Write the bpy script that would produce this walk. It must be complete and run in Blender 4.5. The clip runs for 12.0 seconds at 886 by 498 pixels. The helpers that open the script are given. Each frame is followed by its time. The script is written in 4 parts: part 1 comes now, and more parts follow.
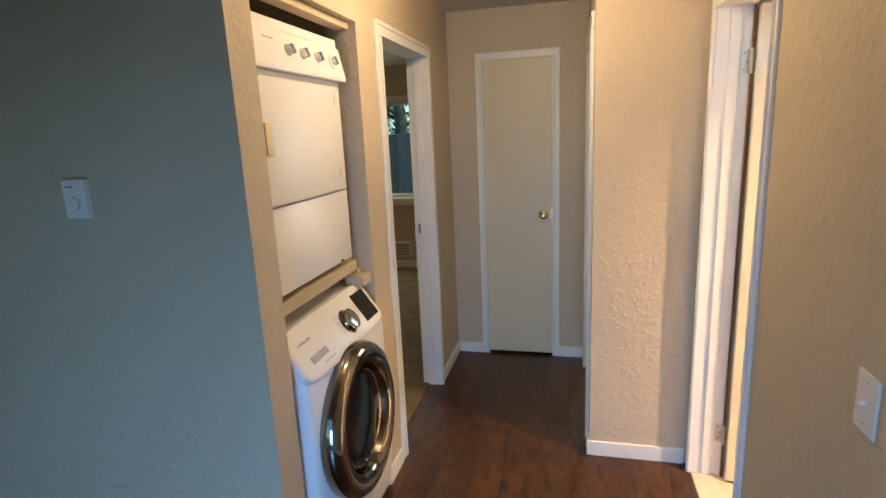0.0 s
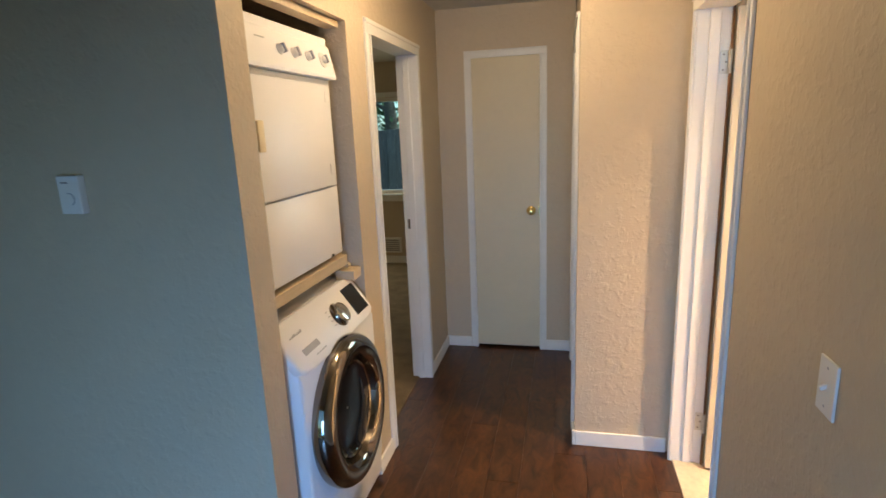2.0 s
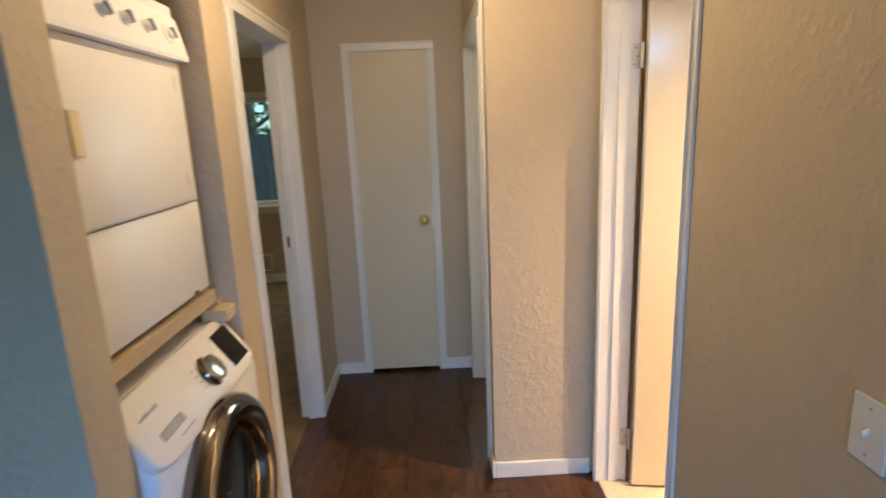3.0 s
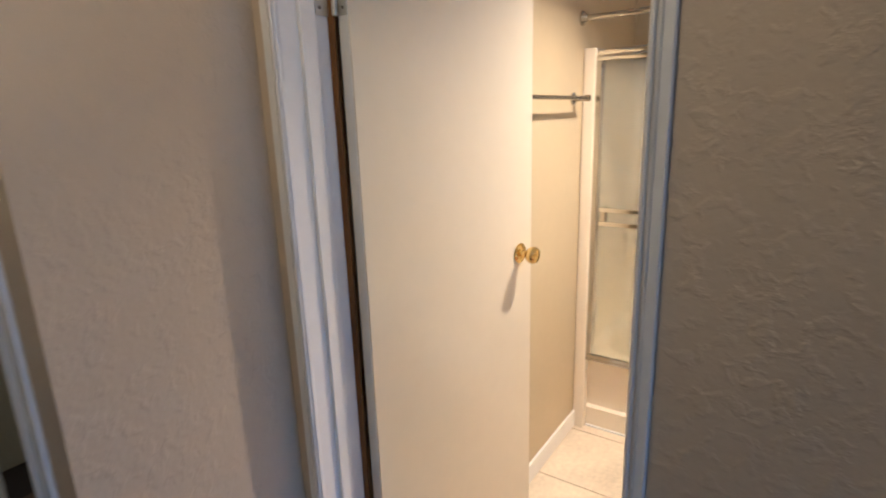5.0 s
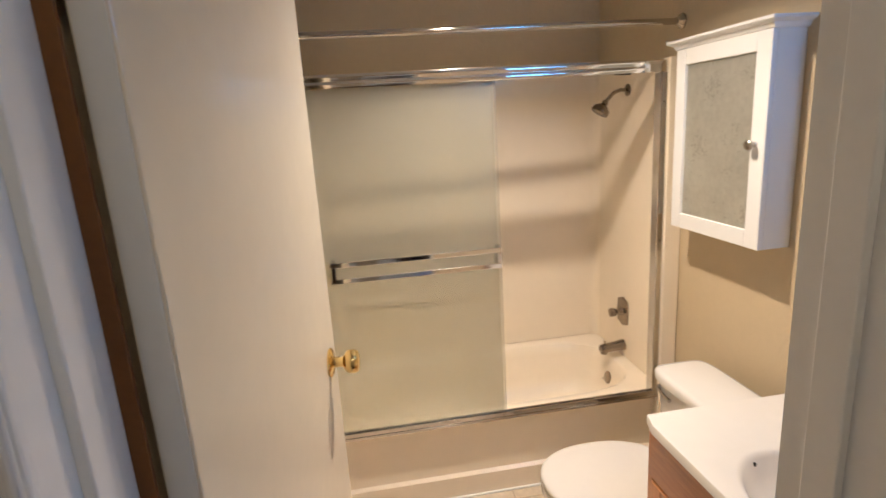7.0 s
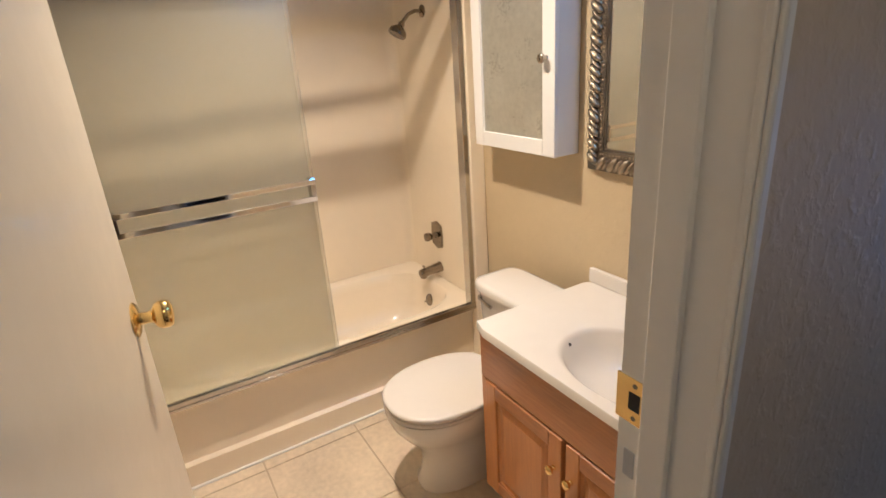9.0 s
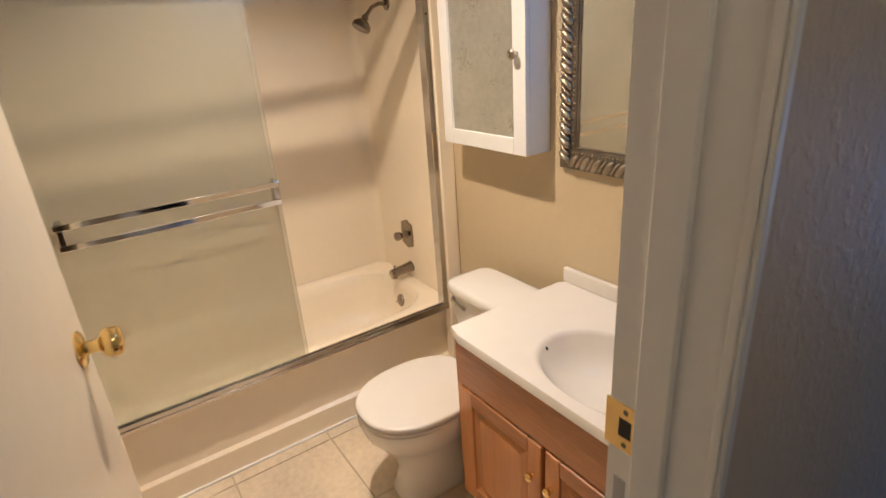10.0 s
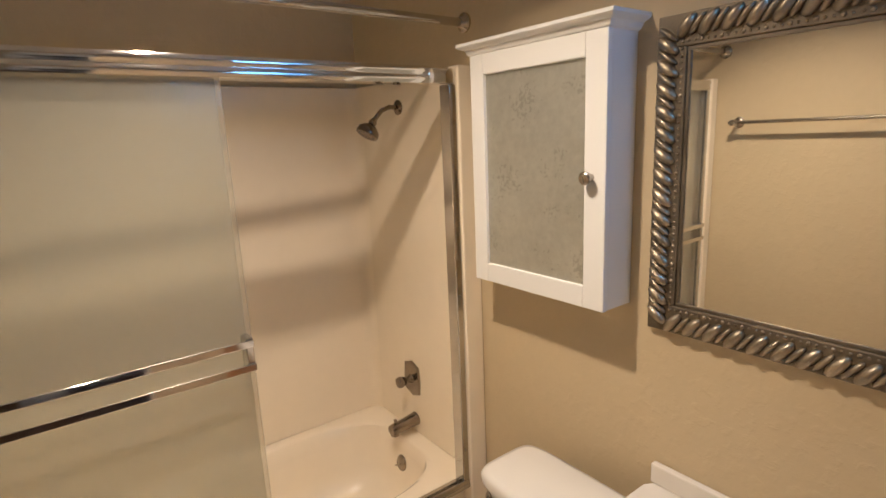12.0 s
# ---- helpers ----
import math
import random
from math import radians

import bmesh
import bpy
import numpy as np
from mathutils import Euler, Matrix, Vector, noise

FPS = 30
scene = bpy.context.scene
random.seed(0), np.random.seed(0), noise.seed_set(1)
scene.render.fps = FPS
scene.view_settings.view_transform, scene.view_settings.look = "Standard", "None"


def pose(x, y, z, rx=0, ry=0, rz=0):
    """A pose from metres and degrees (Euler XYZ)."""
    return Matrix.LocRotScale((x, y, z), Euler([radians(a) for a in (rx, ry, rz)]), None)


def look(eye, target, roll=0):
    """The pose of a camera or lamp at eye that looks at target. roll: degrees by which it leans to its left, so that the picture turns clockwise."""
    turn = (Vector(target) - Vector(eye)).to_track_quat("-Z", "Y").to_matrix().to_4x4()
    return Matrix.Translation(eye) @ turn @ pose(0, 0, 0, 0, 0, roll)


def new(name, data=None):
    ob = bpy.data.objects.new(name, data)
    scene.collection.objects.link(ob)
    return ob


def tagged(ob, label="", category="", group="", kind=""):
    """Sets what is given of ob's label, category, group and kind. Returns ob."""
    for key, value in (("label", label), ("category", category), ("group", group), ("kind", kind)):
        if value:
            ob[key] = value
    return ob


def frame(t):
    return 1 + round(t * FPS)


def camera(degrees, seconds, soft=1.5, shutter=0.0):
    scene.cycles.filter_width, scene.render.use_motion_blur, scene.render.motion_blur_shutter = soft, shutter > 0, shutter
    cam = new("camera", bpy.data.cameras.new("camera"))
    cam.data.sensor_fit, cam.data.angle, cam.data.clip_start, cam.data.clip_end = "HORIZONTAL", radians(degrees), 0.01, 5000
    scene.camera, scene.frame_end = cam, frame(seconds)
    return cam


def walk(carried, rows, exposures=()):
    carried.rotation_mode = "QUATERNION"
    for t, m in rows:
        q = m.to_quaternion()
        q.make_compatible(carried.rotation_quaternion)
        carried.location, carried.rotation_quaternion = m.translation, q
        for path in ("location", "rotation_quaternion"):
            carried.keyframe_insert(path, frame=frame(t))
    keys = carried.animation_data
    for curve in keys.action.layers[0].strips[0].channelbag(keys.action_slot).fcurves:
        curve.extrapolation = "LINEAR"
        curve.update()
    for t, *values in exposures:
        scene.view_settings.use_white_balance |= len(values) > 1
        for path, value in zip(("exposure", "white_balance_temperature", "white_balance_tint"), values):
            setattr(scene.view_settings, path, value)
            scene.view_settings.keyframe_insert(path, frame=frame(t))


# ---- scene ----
cam = camera(79.4, 12.0, shutter=0.45)
PATH = [
    (0, (0.288, 0.357, 1.605), (-0.188, 2.252, 1.178), -2.6),
    (0.5, (0.31, 0.28, 1.614), (-0.1, 2.182, 1.149), -2.2),
    (1, (0.354, 0.25, 1.617), (-0.144, 2.134, 1.166), -2.6),
    (1.5, (0.364, 0.265, 1.615), (-0.176, 2.141, 1.183), -2.8),
    (2, (0.306, 0.31, 1.611), (-0.134, 2.21, 1.168), -2.4),
    (2.5, (0.222, 0.413, 1.59), (-0.006, 2.35, 1.147), -1.8),
    (3, (0.127, 0.662, 1.586), (0.168, 2.613, 1.146), -2.5),
    (3.5, (0.023, 0.95, 1.58), (0.467, 2.853, 1.158), -1.7),
    (3.7, (0.001, 1.075, 1.579), (0.599, 2.932, 1.14), -1.9),
    (5.3, (0.118, 2.099, 1.572), (1.867, 2.951, 1.108), -2.3),
    (5.5, (0.128, 2.225, 1.582), (1.955, 2.904, 1.134), -2.8),
    (6, (0.22, 2.397, 1.596), (2.148, 2.67, 1.14), -2.9),
    (6.5, (0.367, 2.461, 1.615), (2.316, 2.427, 1.167), -2.9),
    (7, (0.467, 2.535, 1.635), (2.392, 2.243, 1.176), -3.6),
    (7.5, (0.532, 2.57, 1.637), (2.389, 2.011, 1.148), -4.0),
    (7.7, (0.54, 2.57, 1.629), (2.363, 1.923, 1.122), -4.0),
    (9.3, (0.541, 2.583, 1.558), (2.121, 1.603, 0.821), -3.6),
    (9.5, (0.542, 2.594, 1.569), (2.1, 1.59, 0.817), -3.5),
    (10, (0.6, 2.548, 1.578), (2.152, 1.525, 0.841), -4.1),
    (10.5, (0.743, 2.449, 1.581), (2.331, 1.445, 0.896), -3.2),
    (11, (0.896, 2.415, 1.606), (2.528, 1.384, 1.082), -3.5),
    (11.5, (1.035, 2.374, 1.638), (2.64, 1.24, 1.267), -4.0),
    (12, (1.147, 2.367, 1.626), (2.715, 1.198, 1.207), -2.5),
]
EXPOSURES = [(0.0, 1.45, 7250, 10), (3.0, 1.32, 7200, 10), (3.7, 0.98, 6650, 10), (5.3, 0.22, 5400, 10), (6.0, 0.14, 5400, 10), (7.0, -0.17, 5400, 10), (9.5, -0.24, 5600, 10), (10.5, -0.48, 5700, 10), (11.0, -0.68, 5700, 10), (12.0, -0.58, 5700, 10)]
walk(cam, [(t, look(eye, target, roll)) for t, eye, target, roll in PATH], EXPOSURES)

# ---- world, daylight, lamps ----
world = bpy.data.worlds.new("world")
scene.world = world
world.use_nodes = True
wn = world.node_tree.nodes
sky = wn.new("ShaderNodeTexSky")
sky.sky_type = "NISHITA"
sky.sun_disc = False
sky.sun_elevation = radians(48)
sky.sun_rotation = radians(80)
wn["Background"].inputs[1].default_value = 0.12
world.node_tree.links.new(sky.outputs[0], wn["Background"].inputs[0])


def lamp(name, kind, energy, color, m, **more):
    data = bpy.data.lights.new(name, kind)
    data.energy, data.color = energy, color
    if kind == "POINT":
        data.shadow_soft_size = more["size"]
    if kind == "AREA":
        data.shape, data.size, data.size_y = "RECTANGLE", more["size"], more["size_y"]
        data.spread = radians(more.get("spread", 180))
    if kind == "SUN":
        data.angle = radians(0.6)
    ob = new(name, data)
    ob.matrix_world = m
    return ob


sun_dir = Vector((math.sin(radians(80)) * math.cos(radians(48)), math.cos(radians(80)) * math.cos(radians(48)), math.sin(radians(48))))
lamp("sun", "SUN", 2.5, (1.0, 0.94, 0.85), look(sun_dir * 30, (0, 0, 0)))
WARM = (1.0, 0.76, 0.52)
HALLWARM = (1.0, 0.80, 0.55)
COOL = (0.20, 0.44, 1.0)
BULB = (2.035, 2.035, 2.335)
lamp("bulb_light", "AREA", 26.0, WARM, pose(*BULB), size=0.05, size_y=0.05, spread=132)
# warm fill added at the hall ceiling, out of view
lamp("hall_fill", "POINT", 6.6, HALLWARM, pose(0.02, 2.34, 2.235), size=0.06)
lamp("vanity_light", "AREA", 3.4, (0.15, 0.48, 1.0), look((1.16, 1.37, 1.99), (1.80, 1.75, 1.60)), size=0.38, size_y=0.12)
lamp("living_daylight", "AREA", 7.6, COOL, look((0.22, -0.94, 0.70), (0.0, 1.3, -0.2)), size=0.8, size_y=1.0, spread=112)
# fill added past the hall to lift its dark end
lamp("side_room_fill", "AREA", 5.0, (0.80, 0.92, 0.92), look((1.2, 4.85, 1.45), (0.7, 3.3, 0.6)), size=0.9, size_y=1.0)
lamp("bedroom_daylight", "AREA", 6.0, (0.95, 0.95, 0.78), look((-2.52, 6.43, 1.42), (-2.2, 4.6, 0.1)), size=0.55, size_y=0.95)

# ---- materials ----


def mat(name, color, rough=0.5, metal=0.0, var=0.08, scale=6.0, bump=0.0, bscale=80.0, bdist=0.002, coat=0.0, trans=0.0, ior=1.45, emit=None, estr=0.0, spec=0.5):
    m = bpy.data.materials.new(name)
    m.use_nodes = True
    nt = m.node_tree
    n, link = nt.nodes, nt.links.new
    p = n["Principled BSDF"]
    p.inputs["Roughness"].default_value = rough
    p.inputs["Metallic"].default_value = metal
    p.inputs["Coat Weight"].default_value = coat
    p.inputs["Transmission Weight"].default_value = trans
    p.inputs["IOR"].default_value = ior
    p.inputs["Specular IOR Level"].default_value = spec
    p.inputs["Base Color"].default_value = (*color, 1)
    geo = n.new("ShaderNodeNewGeometry")
    if var > 0:
        big = n.new("ShaderNodeTexNoise")
        big.inputs["Scale"].default_value = scale * 0.3
        big.inputs["Detail"].default_value = 3
        fine = n.new("ShaderNodeTexNoise")
        fine.inputs["Scale"].default_value = scale * 6
        fine.inputs["Detail"].default_value = 5
        link(geo.outputs["Position"], big.inputs["Vector"])
        link(geo.outputs["Position"], fine.inputs["Vector"])
        add = n.new("ShaderNodeMath")
        add.operation = "MULTIPLY_ADD"
        add.inputs[1].default_value = 0.45
        link(fine.outputs[0], add.inputs[0])
        link(big.outputs[0], add.inputs[2])
        mr = n.new("ShaderNodeMapRange")
        mr.inputs["From Min"].default_value = 0.45
        mr.inputs["From Max"].default_value = 1.0
        mr.inputs["To Min"].default_value = 1 - var
        mr.inputs["To Max"].default_value = 1 + var
        link(add.outputs[0], mr.inputs["Value"])
        mul = n.new("ShaderNodeMix")
        mul.data_type, mul.blend_type = "RGBA", "MULTIPLY"
        mul.inputs["Factor"].default_value = 1
        mul.inputs["A"].default_value = (*color, 1)
        link(mr.outputs[0], mul.inputs["B"])
        link(mul.outputs["Result"], p.inputs["Base Color"])
        rr = n.new("ShaderNodeMapRange")
        rr.inputs["To Min"].default_value = max(0.0, rough - min(0.06, var))
        rr.inputs["To Max"].default_value = min(1.0, rough + min(0.06, var))
        link(fine.outputs[0], rr.inputs["Value"])
        if rough > 0.12:
            link(rr.outputs[0], p.inputs["Roughness"])
    if bump > 0:
        bt = n.new("ShaderNodeTexNoise")
        bt.inputs["Scale"].default_value = bscale
        bt.inputs["Detail"].default_value = 3
        link(geo.outputs["Position"], bt.inputs["Vector"])
        bp = n.new("ShaderNodeBump")
        bp.inputs["Strength"].default_value = bump
        bp.inputs["Distance"].default_value = bdist
        link(bt.outputs[0], bp.inputs["Height"])
        link(bp.outputs[0], p.inputs["Normal"])
    if emit:
        p.inputs["Emission Color"].default_value = (*emit, 1)
        p.inputs["Emission Strength"].default_value = estr
    return m


def textured_wall(name, color, amount=0.32):
    """Painted drywall with a hand-trowelled skip texture."""
    m = mat(name, color, 0.62, var=0.05, scale=5)
    nt = m.node_tree
    n, link = nt.nodes, nt.links.new
    geo = n.new("ShaderNodeNewGeometry")
    warp = n.new("ShaderNodeTexNoise")
    warp.inputs["Scale"].default_value = 34
    warp.inputs["Detail"].default_value = 4
    warp.inputs["Distortion"].default_value = 0.25
    fine = n.new("ShaderNodeTexNoise")
    fine.inputs["Scale"].default_value = 80
    fine.inputs["Detail"].default_value = 4
    fine.inputs["Distortion"].default_value = 0.3
    for t in (warp, fine):
        link(geo.outputs["Position"], t.inputs["Vector"])
    ramp = n.new("ShaderNodeMapRange")
    ramp.interpolation_type = "SMOOTHSTEP"
    ramp.inputs["From Min"].default_value = 0.47
    ramp.inputs["From Max"].default_value = 0.66
    link(warp.outputs[0], ramp.inputs["Value"])
    mix = n.new("ShaderNodeMath")
    mix.operation = "MULTIPLY_ADD"
    mix.inputs[1].default_value = 0.9
    link(fine.outputs[0], mix.inputs[0])
    link(ramp.outputs[0], mix.inputs[2])
    bp = n.new("ShaderNodeBump")
    bp.inputs["Strength"].default_value = amount
    bp.inputs["Distance"].default_value = 0.0035
    link(mix.outputs[0], bp.inputs["Height"])
    link(bp.outputs[0], n["Principled BSDF"].inputs["Normal"])
    return m


def wood(name, light, dark, stretch=(1, 1, 1), rough=0.4, coat=0.0, scale=9.0, vary=0.25):
    """Wood grain drawn out along one axis, each piece a little different."""
    m = bpy.data.materials.new(name)
    m.use_nodes = True
    nt = m.node_tree
    n, link = nt.nodes, nt.links.new
    p = n["Principled BSDF"]
    p.inputs["Coat Weight"].default_value = coat
    geo = n.new("ShaderNodeNewGeometry")
    info = n.new("ShaderNodeObjectInfo")
    off = n.new("ShaderNodeVectorMath")
    off.operation = "MULTIPLY_ADD"
    off.inputs[1].default_value = (31.0, 17.0, 7.0)
    link(info.outputs["Random"], off.inputs[0])
    link(geo.outputs["Position"], off.inputs[2])
    mp = n.new("ShaderNodeMapping")
    mp.inputs["Scale"].default_value = stretch
    link(off.outputs[0], mp.inputs["Vector"])
    a = n.new("ShaderNodeTexNoise")
    a.inputs["Scale"].default_value = scale
    a.inputs["Detail"].default_value = 7
    a.inputs["Roughness"].default_value = 0.62
    a.inputs["Distortion"].default_value = 0.9
    link(mp.outputs[0], a.inputs["Vector"])
    ramp = n.new("ShaderNodeValToRGB")
    ramp.color_ramp.elements[0].position, ramp.color_ramp.elements[0].color = 0.28, (*dark, 1)
    ramp.color_ramp.elements[1].position, ramp.color_ramp.elements[1].color = 0.74, (*light, 1)
    link(a.outputs[0], ramp.inputs["Fac"])
    mr = n.new("ShaderNodeMapRange")
    mr.inputs["To Min"].default_value, mr.inputs["To Max"].default_value = 1 - vary, 1 + vary
    link(info.outputs["Random"], mr.inputs["Value"])
    mul = n.new("ShaderNodeMix")
    mul.data_type, mul.blend_type = "RGBA", "MULTIPLY"
    mul.inputs["Factor"].default_value = 1
    link(ramp.outputs[0], mul.inputs["A"])
    link(mr.outputs[0], mul.inputs["B"])
    link(mul.outputs["Result"], p.inputs["Base Color"])
    rr = n.new("ShaderNodeMapRange")
    rr.inputs["To Min"].default_value, rr.inputs["To Max"].default_value = rough - 0.08, rough + 0.12
    link(a.outputs[0], rr.inputs["Value"])
    link(rr.outputs[0], p.inputs["Roughness"])
    bp = n.new("ShaderNodeBump")
    bp.inputs["Strength"].default_value, bp.inputs["Distance"].default_value = 0.15, 0.001
    link(a.outputs[0], bp.inputs["Height"])
    link(bp.outputs[0], p.inputs["Normal"])
    return m


M_WALL = textured_wall("beige_wall_paint", (0.57, 0.465, 0.335))
M_BATHWALL = textured_wall("bath_wall_paint", (0.55, 0.448, 0.288), 0.14)
M_CEIL = textured_wall("ceiling_paint", (0.60, 0.56, 0.49), 0.35)
M_TRIM = mat("white_trim_paint", (0.80, 0.78, 0.73), 0.35, var=0.04, scale=8, bump=0.08, bscale=30)
M_DOOR = mat("cream_door_paint", (0.685, 0.585, 0.405), 0.42, var=0.04, scale=4, bump=0.06, bscale=120)
M_BATHDOOR = mat("white_door_paint", (0.78, 0.70, 0.55), 0.20, var=0.03, scale=4, bump=0.05, bscale=60)
M_RAW = mat("raw_dark_wood", (0.17, 0.068, 0.013), 0.7, var=0.25, scale=20)
M_FLOOR = wood("dark_wood_plank", (0.128, 0.047, 0.0135), (0.0085, 0.004, 0.0021), (2.6, 1.0, 1), 0.30, 0.0, 7.5, 0.16)
M_JOINT = mat("dark_joint", (0.026, 0.011, 0.005), 0.8)
M_CARPET = mat("brown_carpet", (0.22, 0.16, 0.10), 0.95, var=0.25, scale=25, bump=0.7, bscale=350, bdist=0.006, spec=0.1)
M_TILE = mat("cream_tile", (0.64, 0.54, 0.41), 0.34, var=0.26, scale=7, bump=0.08, bscale=18)
M_GROUT = mat("tan_grout", (0.50, 0.41, 0.30), 0.85, var=0.1, scale=30, bump=0.2)
M_TUB = mat("bone_acrylic", (0.88, 0.78, 0.62), 0.22, var=0.03, scale=3, coat=0.3)
M_PORC = mat("white_porcelain", (0.72, 0.69, 0.64), 0.12, var=0.015, scale=3, coat=0.4)
M_SEAT = mat("white_seat_plastic", (0.66, 0.62, 0.57), 0.25, var=0.02, scale=6)
M_MARBLE = mat("white_cultured_marble", (0.73, 0.69, 0.63), 0.16, var=0.03, scale=3, coat=0.3)
M_CHROME = mat("chrome", (0.56, 0.54, 0.51), 0.07, 1.0, var=0.03, scale=40)
M_BRIGHT = mat("bright_chrome", (0.82, 0.81, 0.79), 0.06, 1.0, var=0.03, scale=40)
M_DARKCHROME = mat("dark_chrome", (0.30, 0.26, 0.22), 0.07, 1.0, var=0.05, scale=20)
M_NICKEL = mat("brushed_nickel", (0.44, 0.40, 0.35), 0.22, 1.0, var=0.08, scale=60)
M_AGEDNICKEL = mat("aged_nickel", (0.30, 0.255, 0.205), 0.20, 1.0, var=0.12, scale=50)
M_ALU = mat("bright_aluminium", (0.58, 0.56, 0.53), 0.14, 1.0, var=0.06, scale=50)
M_BRASS = mat("polished_brass", (0.85, 0.62, 0.25), 0.14, 1.0, var=0.06, scale=60)
M_PEWTER = mat("pewter_frame", (0.34, 0.285, 0.21), 0.42, 0.9, var=0.35, scale=40, bump=0.15)
M_PEWTER2 = mat("dark_pewter", (0.20, 0.17, 0.13), 0.4, 0.85, var=0.3, scale=40)
M_HINGE = mat("paint_spotted_metal", (0.62, 0.59, 0.50), 0.38, 0.35, var=0.15, scale=60)
M_MIRROR = mat("mirror_silver", (0.90, 0.90, 0.87), 0.015, 1.0, var=0)
M_FROST = mat("frosted_glass", (0.75, 0.742, 0.68), 0.20, 0.0, var=0, trans=0.95, ior=1.3, bump=0.15, bscale=160)
# blue cast of the daylight outdoors is put into the pane colour
M_GLASS = mat("daylight_tint_glass", (0.42, 0.76, 0.95), 0.02, 0.0, var=0, trans=1.0, ior=1.1)
M_CABWHITE = mat("white_lacquer", (0.79, 0.785, 0.765), 0.30, var=0.012, scale=2)
M_AGED = mat("aged_mirror", (0.56, 0.56, 0.50), 0.40, 0.7, var=0.20, scale=9)


def speckle(m):
    """Dark foxing spots in loose clusters, over what the material already has."""
    nt = m.node_tree
    n, link = nt.nodes, nt.links.new
    p = n["Principled BSDF"]
    geo = n.new("ShaderNodeNewGeometry")
    spots = n.new("ShaderNodeTexNoise")
    spots.inputs["Scale"].default_value = 95
    spots.inputs["Detail"].default_value = 3
    cluster = n.new("ShaderNodeTexNoise")
    cluster.inputs["Scale"].default_value = 9
    cluster.inputs["Detail"].default_value = 2
    total = n.new("ShaderNodeMath")
    total.operation = "ADD"
    for t, k in ((spots, 0), (cluster, 1)):
        link(geo.outputs["Position"], t.inputs["Vector"])
        link(t.outputs[0], total.inputs[k])
    rng = n.new("ShaderNodeMapRange")
    rng.inputs["From Min"].default_value, rng.inputs["From Max"].default_value = 1.16, 1.25
    rng.inputs["To Max"].default_value = 0.28
    link(total.outputs[0], rng.inputs["Value"])
    mix = n.new("ShaderNodeMix")
    mix.data_type = "RGBA"
    mix.inputs["B"].default_value = (0.17, 0.155, 0.12, 1)
    link(rng.outputs[0], mix.inputs["Factor"])
    link(p.inputs["Base Color"].links[0].from_socket, mix.inputs["A"])
    link(mix.outputs["Result"], p.inputs["Base Color"])


speckle(M_AGED)
M_OAK = wood("honey_oak", (0.55, 0.245, 0.078), (0.41, 0.165, 0.048), (14, 14, 1.2), 0.38, 0.2, 5.0, 0.05)
M_OAKH = wood("honey_oak_rail", (0.46, 0.20, 0.068), (0.31, 0.12, 0.038), (1.2, 14, 14), 0.38, 0.2, 5.0, 0.05)
M_PINE = wood("painted_lumber", (0.66, 0.53, 0.36), (0.56, 0.43, 0.27), (10, 1, 10), 0.6, 0.0, 4.0, 0.06)
M_APPL = mat("white_appliance_enamel", (0.87, 0.86, 0.87), 0.30, var=0.015, scale=2)
M_APPLGREY = mat("grey_plastic", (0.22, 0.20, 0.18), 0.4, var=0.1, scale=40)
M_LTGREY = mat("light_grey_plastic", (0.42, 0.42, 0.44), 0.4, var=0.06, scale=40)
M_CREAM = mat("yellowed_plastic", (0.80, 0.69, 0.48), 0.45, var=0.05, scale=30)
M_BLACK = mat("gloss_black_panel", (0.012, 0.012, 0.014), 0.10, var=0.1, scale=20)
M_DARKGLASS = mat("dark_door_glass", (0.006, 0.007, 0.010), 0.05, var=0)
M_PLASTIC = mat("white_plastic", (0.80, 0.78, 0.74), 0.38, var=0.02, scale=20)
M_DARK = mat("dark_slot", (0.02, 0.018, 0.016), 0.7, var=0.1)
M_FENCE = wood("weathered_fence", (0.16, 0.14, 0.12), (0.07, 0.06, 0.05), (8, 8, 0.8), 0.8, 0.0, 5.0, 0.3)
M_LEAF = mat("leaf", (0.05, 0.09, 0.025), 0.55, var=0.4, scale=3)
M_BARK = mat("bark", (0.10, 0.075, 0.05), 0.9, var=0.3, scale=10, bump=0.6, bscale=20, bdist=0.02)
M_GRASS = mat("dry_grass_ground", (0.12, 0.10, 0.05), 0.95, var=0.4, scale=2, bump=0.6, bscale=40, bdist=0.03)
M_COOLBULB = mat("cool_diffuser", (0.85, 0.88, 0.9), 0.4, var=0, emit=(0.2, 0.55, 1.0), estr=3.0)
M_BULB = mat("frosted_bulb", (0.9, 0.85, 0.75), 0.4, var=0, emit=WARM, estr=6.0)

# ---- mesh helpers ----


def BM():
    return bmesh.new()


def bx(bm, x0, y0, z0, x1, y1, z1, bev=0.0, m=None, seg=2):
    xs, ys, zs = sorted((x0, x1)), sorted((y0, y1)), sorted((z0, z1))
    r = bmesh.ops.create_cube(bm, size=1)
    vs = r["verts"]
    for v in vs:
        v.co = Vector((xs[v.co.x > 0], ys[v.co.y > 0], zs[v.co.z > 0]))
    if bev > 0:
        es = list({e for v in vs for e in v.link_edges})
        out = bmesh.ops.bevel(bm, geom=es, offset=bev, segments=seg, affect="EDGES", profile=0.5)
        vs = list({v for f in out["faces"] for v in f.verts} | {v for v in vs if v.is_valid})
    if m is not None:
        bmesh.ops.transform(bm, matrix=m, verts=vs)
    return vs


def frame_of(d):
    d = Vector(d).normalized()
    a = d.orthogonal().normalized()
    return a, d.cross(a), d


